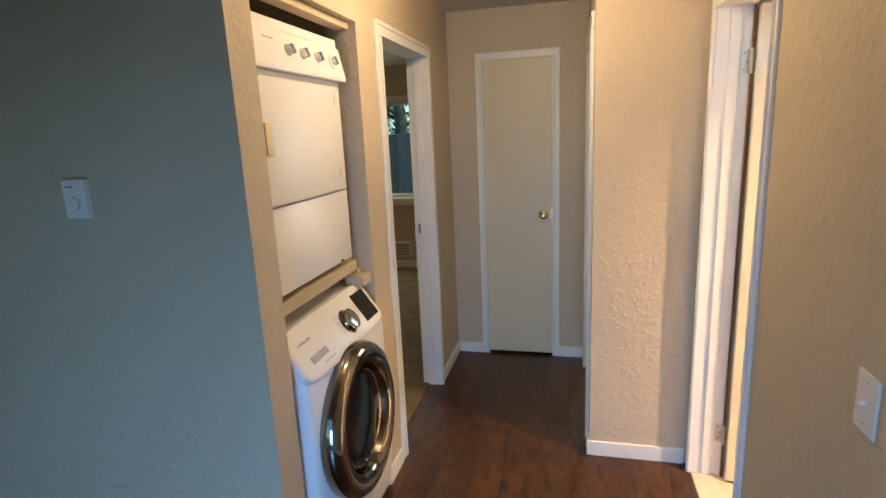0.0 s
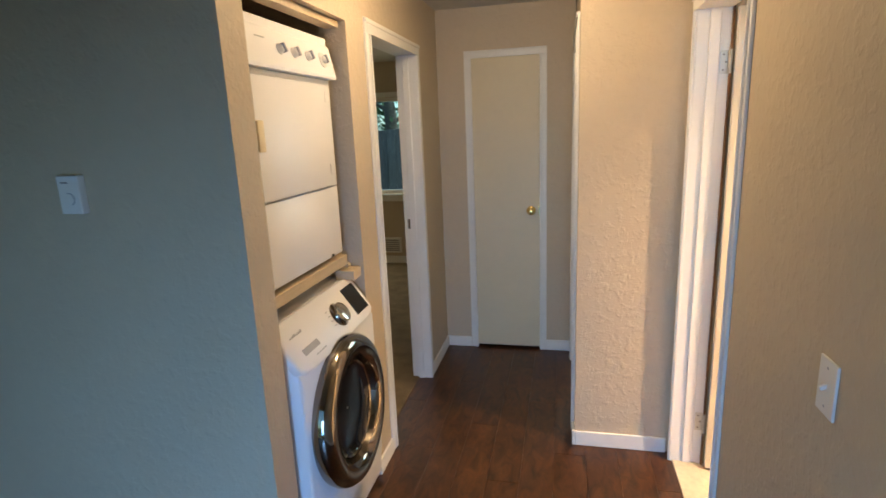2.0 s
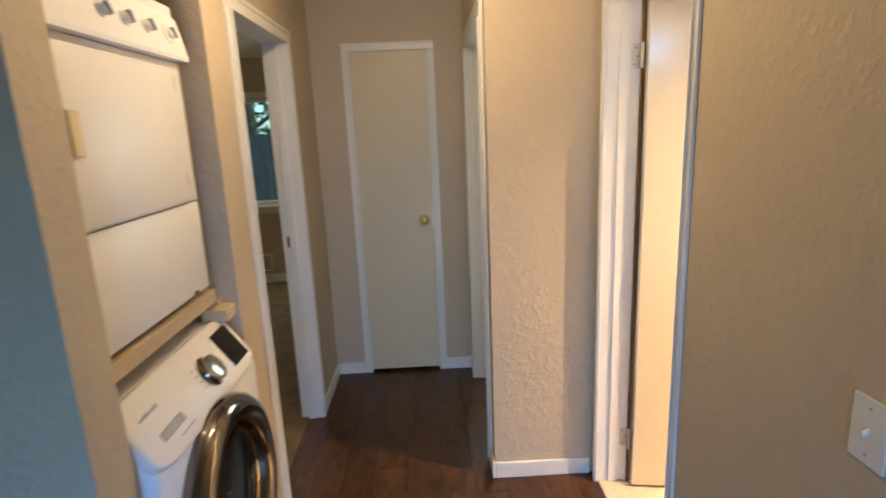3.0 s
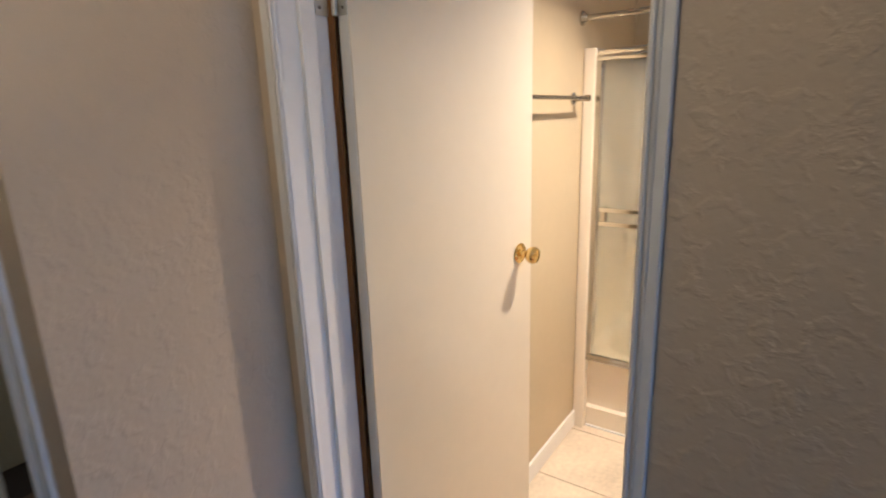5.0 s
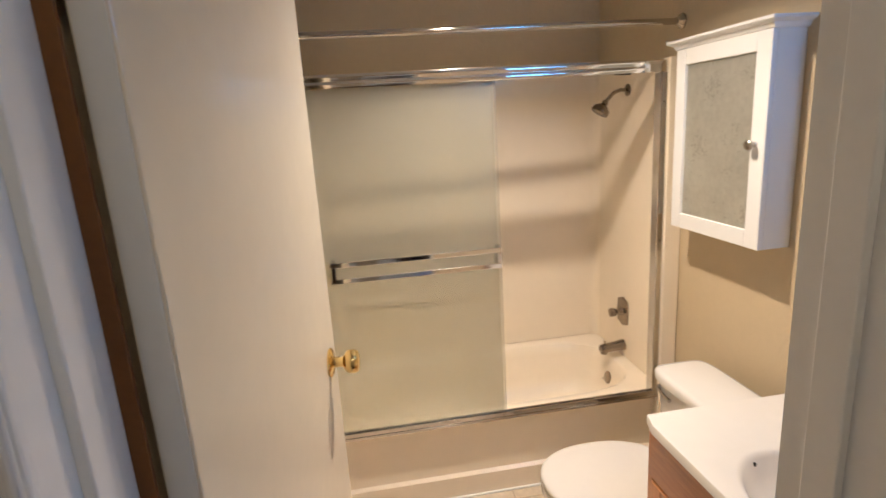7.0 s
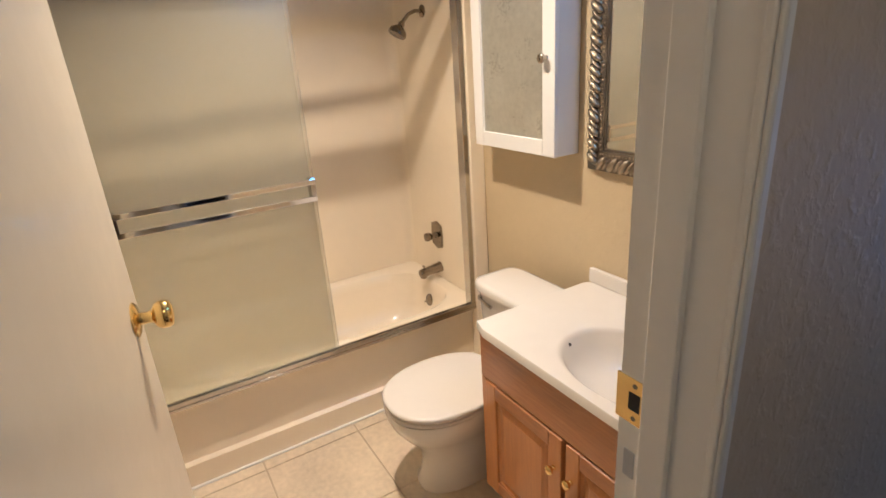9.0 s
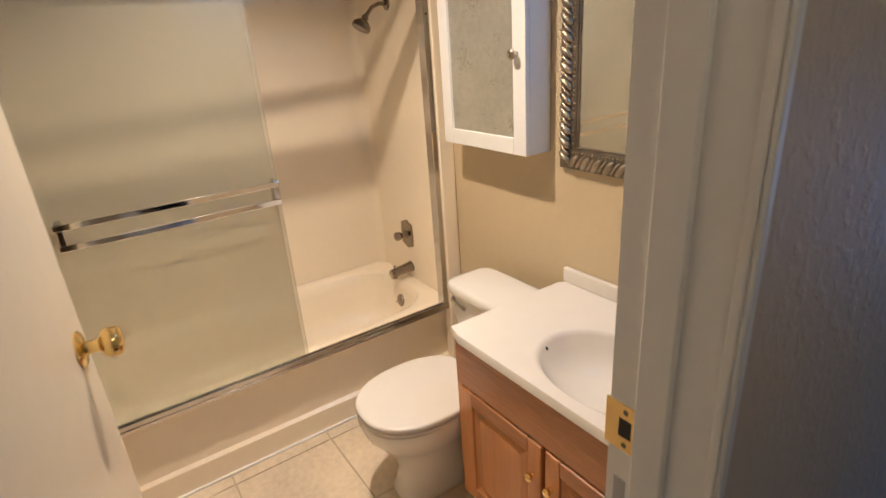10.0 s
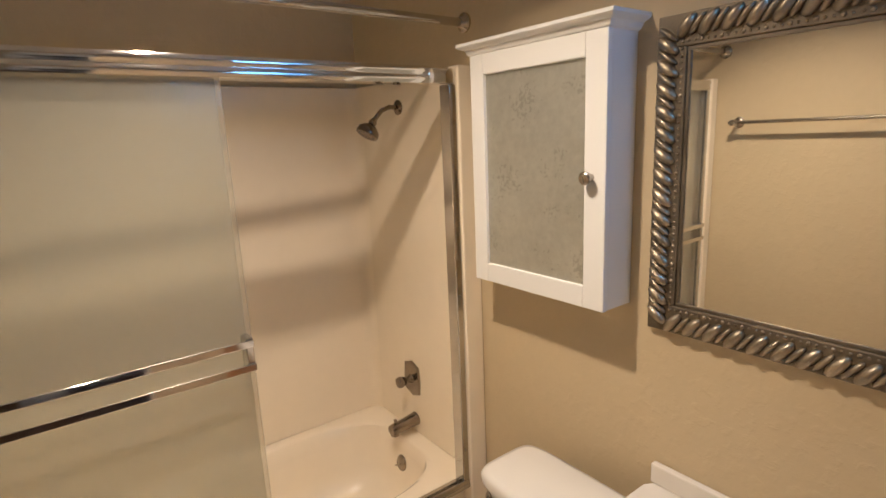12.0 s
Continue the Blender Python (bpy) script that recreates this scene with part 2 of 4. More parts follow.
def tube(bm, pts, radii, seg=16, caps=True):
    """A round tube along points."""
    pts = [Vector(p) for p in pts]
    if not isinstance(radii, (list, tuple)):
        radii = [radii] * len(pts)
    rings = []
    a = None
    for i, p in enumerate(pts):
        d = (pts[min(i + 1, len(pts) - 1)] - pts[max(i - 1, 0)]).normalized()
        if a is None:
            a = d.orthogonal().normalized()
        a = (a - d * a.dot(d)).normalized()
        b = d.cross(a)
        rings.append([bm.verts.new(p + radii[i] * (math.cos(t) * a + math.sin(t) * b)) for t in (2 * math.pi * k / seg for k in range(seg))])
    loft(bm, rings, caps)
    return rings


def loft(bm, rings, caps=True):
    n = len(rings[0])
    for r0, r1 in zip(rings, rings[1:]):
        for k in range(n):
            bm.faces.new((r0[k], r0[(k + 1) % n], r1[(k + 1) % n], r1[k]))
    if caps:
        bm.faces.new(list(reversed(rings[0])))
        bm.faces.new(rings[-1])


def lathe(bm, base, axis, profile, seg=24, caps=True):
    """Turned shape: profile rows of (distance along axis, radius)."""
    a, b, d = frame_of(axis)
    base = Vector(base)
    rings = [[bm.verts.new(base + d * h + r * (math.cos(t) * a + math.sin(t) * b)) for t in (2 * math.pi * k / seg for k in range(seg))] for h, r in profile]
    loft(bm, rings, caps)


def blob(bm, c, radii, m=None, u=12, v=8):
    r = bmesh.ops.create_uvsphere(bm, u_segments=u, v_segments=v, radius=1)
    t = Matrix.Translation(c) @ (m or Matrix.Identity(4)) @ Matrix.Diagonal((*radii, 1))
    bmesh.ops.transform(bm, matrix=t, verts=r["verts"])


def superring(bm, cx, cy, z, a, b, p=2.0, seg=40):
    out = []
    for k in range(seg):
        t = 2 * math.pi * k / seg
        c, s = math.cos(t), math.sin(t)
        out.append(bm.verts.new((cx + a * math.copysign(abs(c) ** (2 / p), c), cy + b * math.copysign(abs(s) ** (2 / p), s), z)))
    return out


def mesh_ob(name, bm, material, smooth=False):
    bmesh.ops.recalc_face_normals(bm, faces=bm.faces)
    me = bpy.data.meshes.new(name)
    bm.to_mesh(me)
    bm.free()
    me.materials.append(material)
    if smooth:
        for f in me.polygons:
            f.use_smooth = True
        me.set_sharp_from_angle(angle=radians(smooth if smooth is not True else 45))
    return new(name, me)


def thing(name, loc, label, category, group="", kind=""):
    ob = new(name)
    ob.empty_display_size = 0.05
    ob.matrix_basis = Matrix.Translation(loc)
    return tagged(ob, label, category, group, kind)


def part(name, bm, material, parent, label="", smooth=False):
    ob = mesh_ob(name, bm, material, smooth)
    ob.parent = parent
    if parent.type == "EMPTY":
        ob.matrix_parent_inverse = parent.matrix_basis.inverted()
    if label:
        ob["label"] = label
    return ob


def structure(name, boxes, material, label, category, bev=0.0):
    bm = BM()
    for b in boxes:
        bx(bm, *b, bev=bev)
    return tagged(mesh_ob(name, bm, material), label, category, "", "structure")


# ---- plan ----
XL, XR, XH = -0.543, 0.822, 0.370          # hall faces: closet side, bath side, narrow part
YC, YB, YE = 1.585, 2.840, 4.020           # end of the living-room wall, jog, end wall
T = 0.118                                  # thickness of a partition
CEIL = 2.370
BX0, BX1, BY0, BY1 = 0.950, 3.250, 1.220, 2.775   # bathroom
DY0, DY1, DH = 2.080, 2.768, 2.030         # bath doorway
WY = 6.416                                 # bedroom window wall

# ---- walls ----
structure("wall_living", [(-3.6, YC, 0, XL, YC + T, CEIL)], M_WALL, "beige skip-textured drywall wall lit blue by daylight", "wall")
structure("wall_closet_side", [
    (XL - T, YC + T, 2.04, XL, 2.43, CEIL), (XL - T, 2.43, 0, XL, 2.685, CEIL),
    (XL - T, 2.685, DH, XL, 3.46, CEIL), (XL - T, 3.46, 0, XL, YE, CEIL)],
    M_WALL, "beige textured hall wall with closet and bedroom openings", "wall")
structure("wall_hall_end", [(-0.309 - 0.352, YE, 0, -0.312, YE + T, CEIL), (0.148, YE, 0, XH + T, YE + T, CEIL), (-0.312, YE, 2.058, 0.148, YE + T, CEIL)],
          M_WALL, "beige wall closing the hall around a narrow door", "wall")
structure("wall_hall_right", [(XH, YB + 0.13, 0, XH + T, 2.99, CEIL), (XH, 2.99, DH, XH + T, 3.855, CEIL), (XH, 3.855, 0, XH + T, YE, CEIL)],
          M_WALL, "beige hall wall with a cased doorway", "wall")
structure("wall_jog", [(XH, YB, 0, XR, YB + 0.13, CEIL), (XR, YB, 0, BX0, YB + 0.13, CEIL)], M_WALL, "beige textured wall beside the bathroom door", "wall")
structure("wall_bath_door", [(XR, -1.0, 0, BX0, DY0, CEIL), (XR, DY0, DH, BX0, DY1, CEIL), (XR, DY1, 0, BX0, YB, CEIL)],
          M_WALL, "beige textured wall with the bathroom doorway", "wall")
structure("wall_bath_south", [(BX0, BY0 - T, 0, BX1 + T, BY0, CEIL)], M_BATHWALL, "warm beige bathroom wall behind the vanity and toilet", "wall")
structure("wall_bath_north", [(BX0, BY1, 0, BX1 + T, BY1 + T, CEIL)], M_BATHWALL, "warm beige bathroom wall behind the open door", "wall")
structure("wall_bath_east", [(BX1, BY0, 0, BX1 + T, BY1, CEIL)], M_BATHWALL, "warm beige bathroom wall above the tub surround", "wall")
structure("wall_closet_back", [(-1.45, YC + T, 0, -1.38, 2.53, CEIL)], M_WALL, "plain beige wall at the back of the laundry closet", "wall")
structure("wall_closet_north", [(-1.45, 2.53, 0, XL - T, 2.60, CEIL)], M_WALL, "plain beige side wall of the laundry closet", "wall")
structure("wall_bedroom_north", [(-3.4, WY, 0, -2.85, WY + 0.15, CEIL), (-1.35, WY, 0, 0.6, WY + 0.15, CEIL), (-2.85, WY, 0, -1.35, WY + 0.15, 0.865), (-2.85, WY, 1.976, -1.35, WY + 0.15, CEIL)],
          M_WALL, "beige bedroom wall around a window", "wall")
structure("wall_bedroom_west", [(-3.55, 2.60, 0, -3.4, WY + 0.15, CEIL)], M_WALL, "plain beige bedroom wall", "wall")
structure("wall_bedroom_south", [(-3.4, 2.60, 0, -1.45, 2.67, CEIL)], M_WALL, "plain beige bedroom wall", "wall")
structure("wall_bedroom_east", [(XL - T, YE + T, 0, XL, WY, CEIL)], M_WALL, "plain beige bedroom wall", "wall")
structure("wall_living_west", [(-3.75, -1.0, 0, -3.6, YC + T, CEIL)], M_WALL, "plain beige living room wall", "wall")
structure("wall_living_south", [(-3.75, -1.15, 0, -1.7, -1.0, CEIL), (0.7, -1.15, 0, BX0, -1.0, CEIL), (-1.7, -1.15, 2.05, 0.7, -1.0, CEIL)],
          M_WALL, "plain beige living room wall with a wide glass door opening", "wall")
# north side has an opening added for the unseen fill window
structure("wall_side_room", [(XH + T, YB + 0.13, 0, 2.0, YB + 0.2, CEIL), (1.9, YB + 0.2, 0, 2.0, 5.0, CEIL), (XH + T, 4.9, 0, 0.72, 5.0, CEIL), (1.68, 4.9, 0, 1.9, 5.0, CEIL), (0.72, 4.9, 0, 1.68, 5.0, 0.92), (0.72, 4.9, 1.98, 1.68, 5.0, CEIL)], M_WALL, "plain beige wall of the room past the hall", "wall")
structure("wall_side_room_west", [(XH, YE + T, 0, XH + T, 5.0, CEIL)], M_WALL, "plain beige wall of the room past the hall", "wall")
structure("wall_end_closet", [(XL, YE + 0.6, 0, XH, YE + 0.66, CEIL)], M_WALL, "plain back wall of the narrow closet", "wall")
structure("ceiling", [(-3.75, -1.15, CEIL, BX1 + T, WY + 0.15, CEIL + 0.1)], M_CEIL, "off-white textured ceiling", "ceiling")
# floors
floor = structure("floor", [(-3.75, -1.15, -0.06, BX0 - 0.035, YE + 0.66, -0.006), (XH, YE + 0.66, -0.06, 2.0, 5.0, -0.006), (BX0 - 0.035, YB + 0.1, -0.06, 2.0, YE + 0.66, -0.006)], M_JOINT, "dark wood-look plank floor of the hall", "floor")
bath_floor = structure("floor_bath", [(BX0 - 0.035, BY0, -0.06, BX1, BY1, -0.004)], M_GROUT, "cream square floor tiles with tan grout", "floor")
structure("floor_bedroom", [(-3.4, 2.60, 0.0, XL - 0.075, WY, 0.008)], M_CARPET, "worn brown bedroom carpet", "carpet")
structure("floor_living", [(-3.6, -1.0, -0.006, XL - 0.12, YC, 0.0), (XL - 0.12, -1.0, -0.006, XR, -0.5, 0.0)], M_FLOOR, "dark wood-look plank floor of the living room", "floor")


def baseboard(name, boxes):
    bm = BM()
    for b in boxes:
        bx(bm, *b, bev=0.004)
    return tagged(mesh_ob(name, bm, M_TRIM), "white painted wooden baseboard along the wall", "baseboard", "", "structure")


H, B = 0.078, 0.013
baseboard("baseboard_post", [(XL, 2.432, 0, XL + B, 2.625, H)])
baseboard("baseboard_hall_left", [(XL, 3.522, 0, XL + B, YE, H)])
baseboard("baseboard_end", [(XL + B, YE - B, 0, -0.358, YE, H), (0.188, YE - B, 0, XH, YE, H)])
baseboard("baseboard_hall_right", [(XH - B, 3.925, 0, XH, YE - B, H), (XH - B, YB - B, 0, XH, 2.925, H)])
baseboard("baseboard_jog", [(XH, YB - B, 0, XR - 0.016, YB, H)])
baseboard("baseboard_bath_side", [(XR - B, -1.0, 0, XR, 2.05, H)])
baseboard("baseboard_living", [(-3.6, YC - B, 0, XL, YC, H)])
baseboard("baseboard_bath", [(BX0 + 0.08, BY1 - B, 0, 2.49, BY1, 0.09)])
baseboard("baseboard_bedroom", [(-3.4, WY - B, 0.008, XL - T, WY, 0.10)])


# ---- doorways ----
def casing_leg(bm, m, u0, u1, z0, z1, flip):
    """One flat casing board with a raised bead along its inner edge and a rounded back band."""
    w = u1 - u0
    bx(bm, u0, 0.0, z0, u1, 0.011, z1, 0.003, m)
    a, b = (u0 + 0.002, u0 + w * 0.30) if flip else (u1 - w * 0.30, u1 - 0.002)
    bx(bm, a, 0.0105, z0, b, 0.017, z1, 0.004, m)
    a, b = (u0 + w * 0.40, u0 + w * 0.52) if flip else (u1 - w * 0.52, u1 - w * 0.40)
    bx(bm, a, 0.0105, z0, b, 0.014, z1, 0.0025, m)


def doorway(name, m, u0, u1, top, w, depth, label, outer_l=None, outer_r=None, stop=True):
    """Casing on the face v=0 (towards +v), jambs going back to v=-depth. u along the wall."""
    root = thing(name, m @ Vector((u0, 0, 0)), label, "door frame", "", "structure")
    wl = outer_l if outer_l else w
    wr = outer_r if outer_r else w
    for nm, a, b, flip in (("casing_leg", u0 - wl, u0 + 0.004, False), ("casing_leg", u1 - 0.004, u1 + wr, True)):
        bm = BM()
        casing_leg(bm, m, a, b, 0, top - 0.004, flip)
        part(nm, bm, M_TRIM, root)
    bm = BM()
    bx(bm, u0 - wl, 0, top - 0.004, u1 + wr, 0.012, top + w, 0.003, m)
    bx(bm, u0 - wl, 0.0115, top + w * 0.62, u1 + wr, 0.018, top + w - 0.002, 0.004, m)
    part("casing_head", bm, M_TRIM, root)
    for a, b in ((u0 - 0.002, u0 + 0.001), (u1 - 0.001, u1 + 0.002)):
        bm = BM()
        bx(bm, a, -depth, 0, b, 0.002, top, 0, m)
        part("jamb", bm, M_TRIM, root)
    bm = BM()
    bx(bm, u0, -depth, top - 0.001, u1, 0.002, top + 0.002, 0, m)
    part("head_jamb", bm, M_TRIM, root)
    if stop:
        for a, b in ((u0, u0 + 0.011), (u1 - 0.011, u1)):
            bm = BM()
            bx(bm, a, -depth * 0.68, 0, b, -depth * 0.36, top, 0.002, m)
            part("stop", bm, M_TRIM, root)
    return root


def knob(parent, base, out, material=None, r=0.026):
    """Round door knob on a rose; base lies on the door's face, out points away from it."""
    out = Vector(out).normalized()
    bm = BM()
    lathe(bm, base, out, [(0, 0.031), (0.003, 0.032), (0.007, 0.027), (0.010, 0.014)])
    rose = part("rose", bm, material or M_BRASS, parent, "brass rose", True)
    bm = BM()
    lathe(bm, base, out, [(0.009, 0.012), (0.022, 0.010), (0.030, 0.012), (0.036, r * 0.86), (0.044, r), (0.054, r), (0.061, r * 0.88), (0.064, r * 0.6), (0.065, 0.004)])
    part("knob", bm, material or M_BRASS, parent, "polished brass knob", True)
    return rose


def hinge(parent, at, z, material=None):
    x, y = at
    bm = BM()
    tube(bm, [(x, y, z - 0.046), (x, y, z + 0.046)], 0.006, 12)
    h = part("hinge", bm, material or M_HINGE, parent, "worn metal butt hinge", True)
    return h


# bedroom doorway (u = -y, outward +x)
m_left = Matrix(((0, 1, 0, XL), (1, 0, 0, 0), (0, 0, 1, 0), (0, 0, 0, 1)))
bed_way = doorway("door_frame_bedroom", m_left, 2.685, 3.46, DH, 0.058, T, "white painted casing round the open bedroom doorway")
bm = BM()
bx(bm, XL - 0.095, 3.456, 1.005, XL - 0.045, 3.4585, 1.065, 0.001)
part("strike_plate", bm, M_NICKEL, bed_way, "small metal strike plate")
# room past the hall (outward -x)
m_right = Matrix(((0, -1, 0, XH), (1, 0, 0, 0), (0, 0, 1, 0), (0, 0, 0, 1)))
side_way = doorway("door_frame_side_room", m_right, 2.99, 3.855, DH, 0.062, T, "white painted casing round an open doorway")
bm = BM()
bx(bm, XH + 0.045, 3.852, 1.00, XH + 0.085, 3.8535, 1.06, 0.001)
part("strike_plate", bm, M_NICKEL, side_way, "small metal strike plate")
# end closet door (outward -y)
m_end = Matrix(((1, 0, 0, 0), (0, -1, 0, YE), (0, 0, 1, 0), (0, 0, 0, 1)))
doorway("door_frame_end", m_end, -0.312, 0.148, 2.056, 0.044, T, "white painted casing round the narrow end door", stop=False)
end_door = thing("door_end", (-0.08, YE, 0), "closed narrow cream flush door with a brass knob", "door")
bm = BM()
bx(bm, -0.309, YE - 0.002, 0.020, 0.145, YE + 0.033, 2.052, 0.003)
part("leaf", bm, M_DOOR, end_door)
knob(end_door, (0.086, YE - 0.002, 1.026), (0, -1, 0), r=0.024)
bm = BM()
bx(bm, 0.138, YE - 0.004, 1.0, 0.147, YE + 0.01, 1.055, 0.001)
part("latch", bm, M_BRASS, end_door)
for z in (0.20, 1.83):
    hinge(end_door, (-0.311, YE - 0.006), z, M_TRIM)
# bathroom doorway
m_bath = Matrix(((0, -1, 0, XR), (1, 0, 0, 0), (0, 0, 1, 0), (0, 0, 0, 1)))
bath_way = doorway("door_frame_bath", m_bath, DY0, DY1, DH, 0.054, BX0 - XR, "white painted casing and jambs of the bathroom doorway", outer_l=0.028, outer_r=0.038)
bm = BM()
bx(bm, BX0 - 0.048, DY0 - 0.001, 1.075, BX0 + 0.006, DY0 + 0.0025, 1.145, 0.0012)
sp = part("strike_plate", bm, M_BRASS, bath_way, "brass strike plate with a dark latch hole")
bm = BM()
bx(bm, BX0 - 0.033, DY0 + 0.001, 1.097, BX0 - 0.015, DY0 + 0.0032, 1.124, 0.0005)
part("latch_hole", bm, M_DARK, sp)
for z in (1.085, 1.135):
    bm = BM()
    lathe(bm, (BX0 - 0.024, DY0 + 0.002, z), (0, 1, 0), [(0, 0.004), (0.0012, 0.0035)], 10)
    part("screw", bm, M_PEWTER2, sp)
bm = BM()
bx(bm, BX0 - 0.030, DY0 + 0.0005, 0.985, BX0 - 0.012, DY0 + 0.0025, 1.03, 0.001)
part("old_mortise", bm, M_LTGREY, bath_way, "small empty latch mortise in the jamb")
bm = BM()
bx(bm, BX0 + 0.0005, DY1 - 0.016, 0.0, BX0 + 0.006, DY1 + 0.004, DH)
part("hinge_rabbet", bm, M_RAW, bath_way, "bare dark wood strip behind the hinges")
# threshold between plank and tile
bm = BM()
bx(bm, XR + 0.004, DY0 + 0.002, -0.004, BX0 - 0.02, DY1 - 0.002, 0.006, 0.003)
tagged(mesh_ob("threshold", bm, M_TILE), "cream stone threshold strip in the doorway", "threshold", "", "structure")
# bath door leaf, swung into the bathroom
m_leaf = pose(0.960, 2.715, 0, 0, 0, -7.75)
bath_door = thing("door_bath", (0.960, 2.715, 0), "open white flush bathroom door with a brass knob", "door")
bm = BM()
bx(bm, 0, 0, 0.012, 0.684, 0.035, 2.022, 0.002, m_leaf)
part("leaf", bm, M_BATHDOOR, bath_door)
bm = BM()
bx(bm, -0.0015, 0.003, 0.015, 0.0005, 0.032, 2.02, 0, m_leaf)
part("hinge_edge", bm, M_TRIM, bath_door, "grey-white painted hinge edge")
n_out = (m_leaf.to_3x3() @ Vector((0, -1, 0)))
knob(bath_door, m_leaf @ Vector((0.618, 0, 1.143)), n_out)
knob(bath_door, m_leaf @ Vector((0.618, 0.035, 1.143)), -n_out)
bm = BM()
bx(bm, 0.6835, 0.006, 1.113, 0.6855, 0.029, 1.173, 0.0005, m_leaf)
part("latch_plate", bm, M_BRASS, bath_door)
for z in (0.22, 1.822):
    hinge(bath_door, (0.948, 2.742), z)
    bm = BM()
    bx(bm, BX0 - 0.034, DY1 - 0.004, z - 0.045, BX0 + 0.001, DY1 - 0.002, z + 0.045, 0.0004)
    jl = part("hinge_leaf", bm, M_HINGE, bath_way, "paint-spotted metal hinge leaf")
    for dx, dz in ((-0.022, -0.03), (-0.012, 0.0), (-0.022, 0.03)):
        bm = BM()
        lathe(bm, (BX0 + dx, DY1 - 0.004, z + dz), (0, -1, 0), [(0, 0.004), (0.001, 0.003)], 10)
        part("screw", bm, M_PEWTER2, jl)
    bm = BM()
    bx(bm, -0.003, 0.002, z - 0.045, -0.0012, 0.034, z + 0.045, 0.0003, m_leaf)
    lf = part("hinge_leaf", bm, M_HINGE, bath_door, "worn metal hinge leaf")
    for dz in (-0.03, 0.0, 0.03):
        bm = BM()
        bx(bm, -0.004, 0.012, z + dz - 0.003, -0.0028, 0.018, z + dz + 0.003, 0.0004, m_leaf)
        part("screw", bm, M_PEWTER2, lf)

# ---- hall things ----
thermo = thing("thermostat", (-1.07, YC, 1.40), "small white plastic thermostat on the wall", "thermostat")
bm = BM()
bx(bm, -1.107, YC - 0.026, 1.412, -1.033, YC, 1.522, 0.004)
part("case", bm, M_PLASTIC, thermo)
bm = BM()
ring = [(-1.07 + 0.017 * math.cos(radians(a)), YC - 0.0268, 1.455 + 0.017 * math.sin(radians(a))) for a in range(-70, 120, 10)]
tube(bm, ring, 0.0016, 6)
part("dial_mark", bm, M_LTGREY, thermo, "grey curved dial mark")
bm = BM()
bx(bm, -1.092, YC - 0.0272, 1.500, -1.068, YC - 0.0255, 1.504)
part("badge", bm, M_APPLGREY, thermo, "small dark printed bar")

switch = thing("light_switch", (XR, 1.4175, 1.08), "white toggle light switch plate on the wall", "light switch")
bm = BM()
bx(bm, XR - 0.006, 1.381, 1.020, XR, 1.454, 1.137, 0.003)
part("plate", bm, M_PLASTIC, switch)
bm = BM()
bx(bm, -0.008, -0.0035, -0.0045, 0.010, 0.0035, 0.0045, 0.0015, pose(XR - 0.010, 1.4175, 1.079, 0, -28, 0))
part("toggle", bm, M_PLASTIC, switch)
for z in (1.038, 1.119):
    bm = BM()
    lathe(bm, (XR - 0.0055, 1.4175, z), (-1, 0, 0), [(0, 0.0032), (0.0012, 0.0028)], 10)
    part("screw", bm, M_LTGREY, switch)

# laundry closet: bifold track, platform, cleats
bm = BM()
bx(bm, XL - 0.085, YC + T + 0.002, 2.012, XL - 0.03, 2.428, 2.038, 0.003)
tagged(mesh_ob("closet_track", bm, M_PINE), "wooden track strip under the closet head", "track", "", "structure")
shelf = thing("dryer_platform", (-0.95, 2.1, 1.05), "painted lumber platform carrying the dryer", "platform")
bm = BM()
bx(bm, -0.640, YC + T, 1.055, -0.602, 2.395, 1.098, 0.002)
part("front_board", bm, M_PINE, shelf)
bm = BM()
bx(bm, -1.37, YC + T, 1.080, -0.642, 2.52, 1.096, 0.001)
part("deck", bm, M_PINE, shelf)
bm = BM()
bx(bm, -0.640, 2.345, 0.996, -0.556, 2.429, 1.036, 0.002)
part("cleat", bm, M_PINE, shelf)
bm = BM()
bx(bm, -1.37, YC + T + 0.001, 1.010, -0.575, YC + T + 0.04, 1.054, 0.002)
part("cleat", bm, M_PINE, shelf)
bm = BM()
bx(bm, -0.640, 2.40, 1.036, -0.602, 2.429, 1.054, 0.001)
part("cleat_block", bm, M_PINE, shelf)


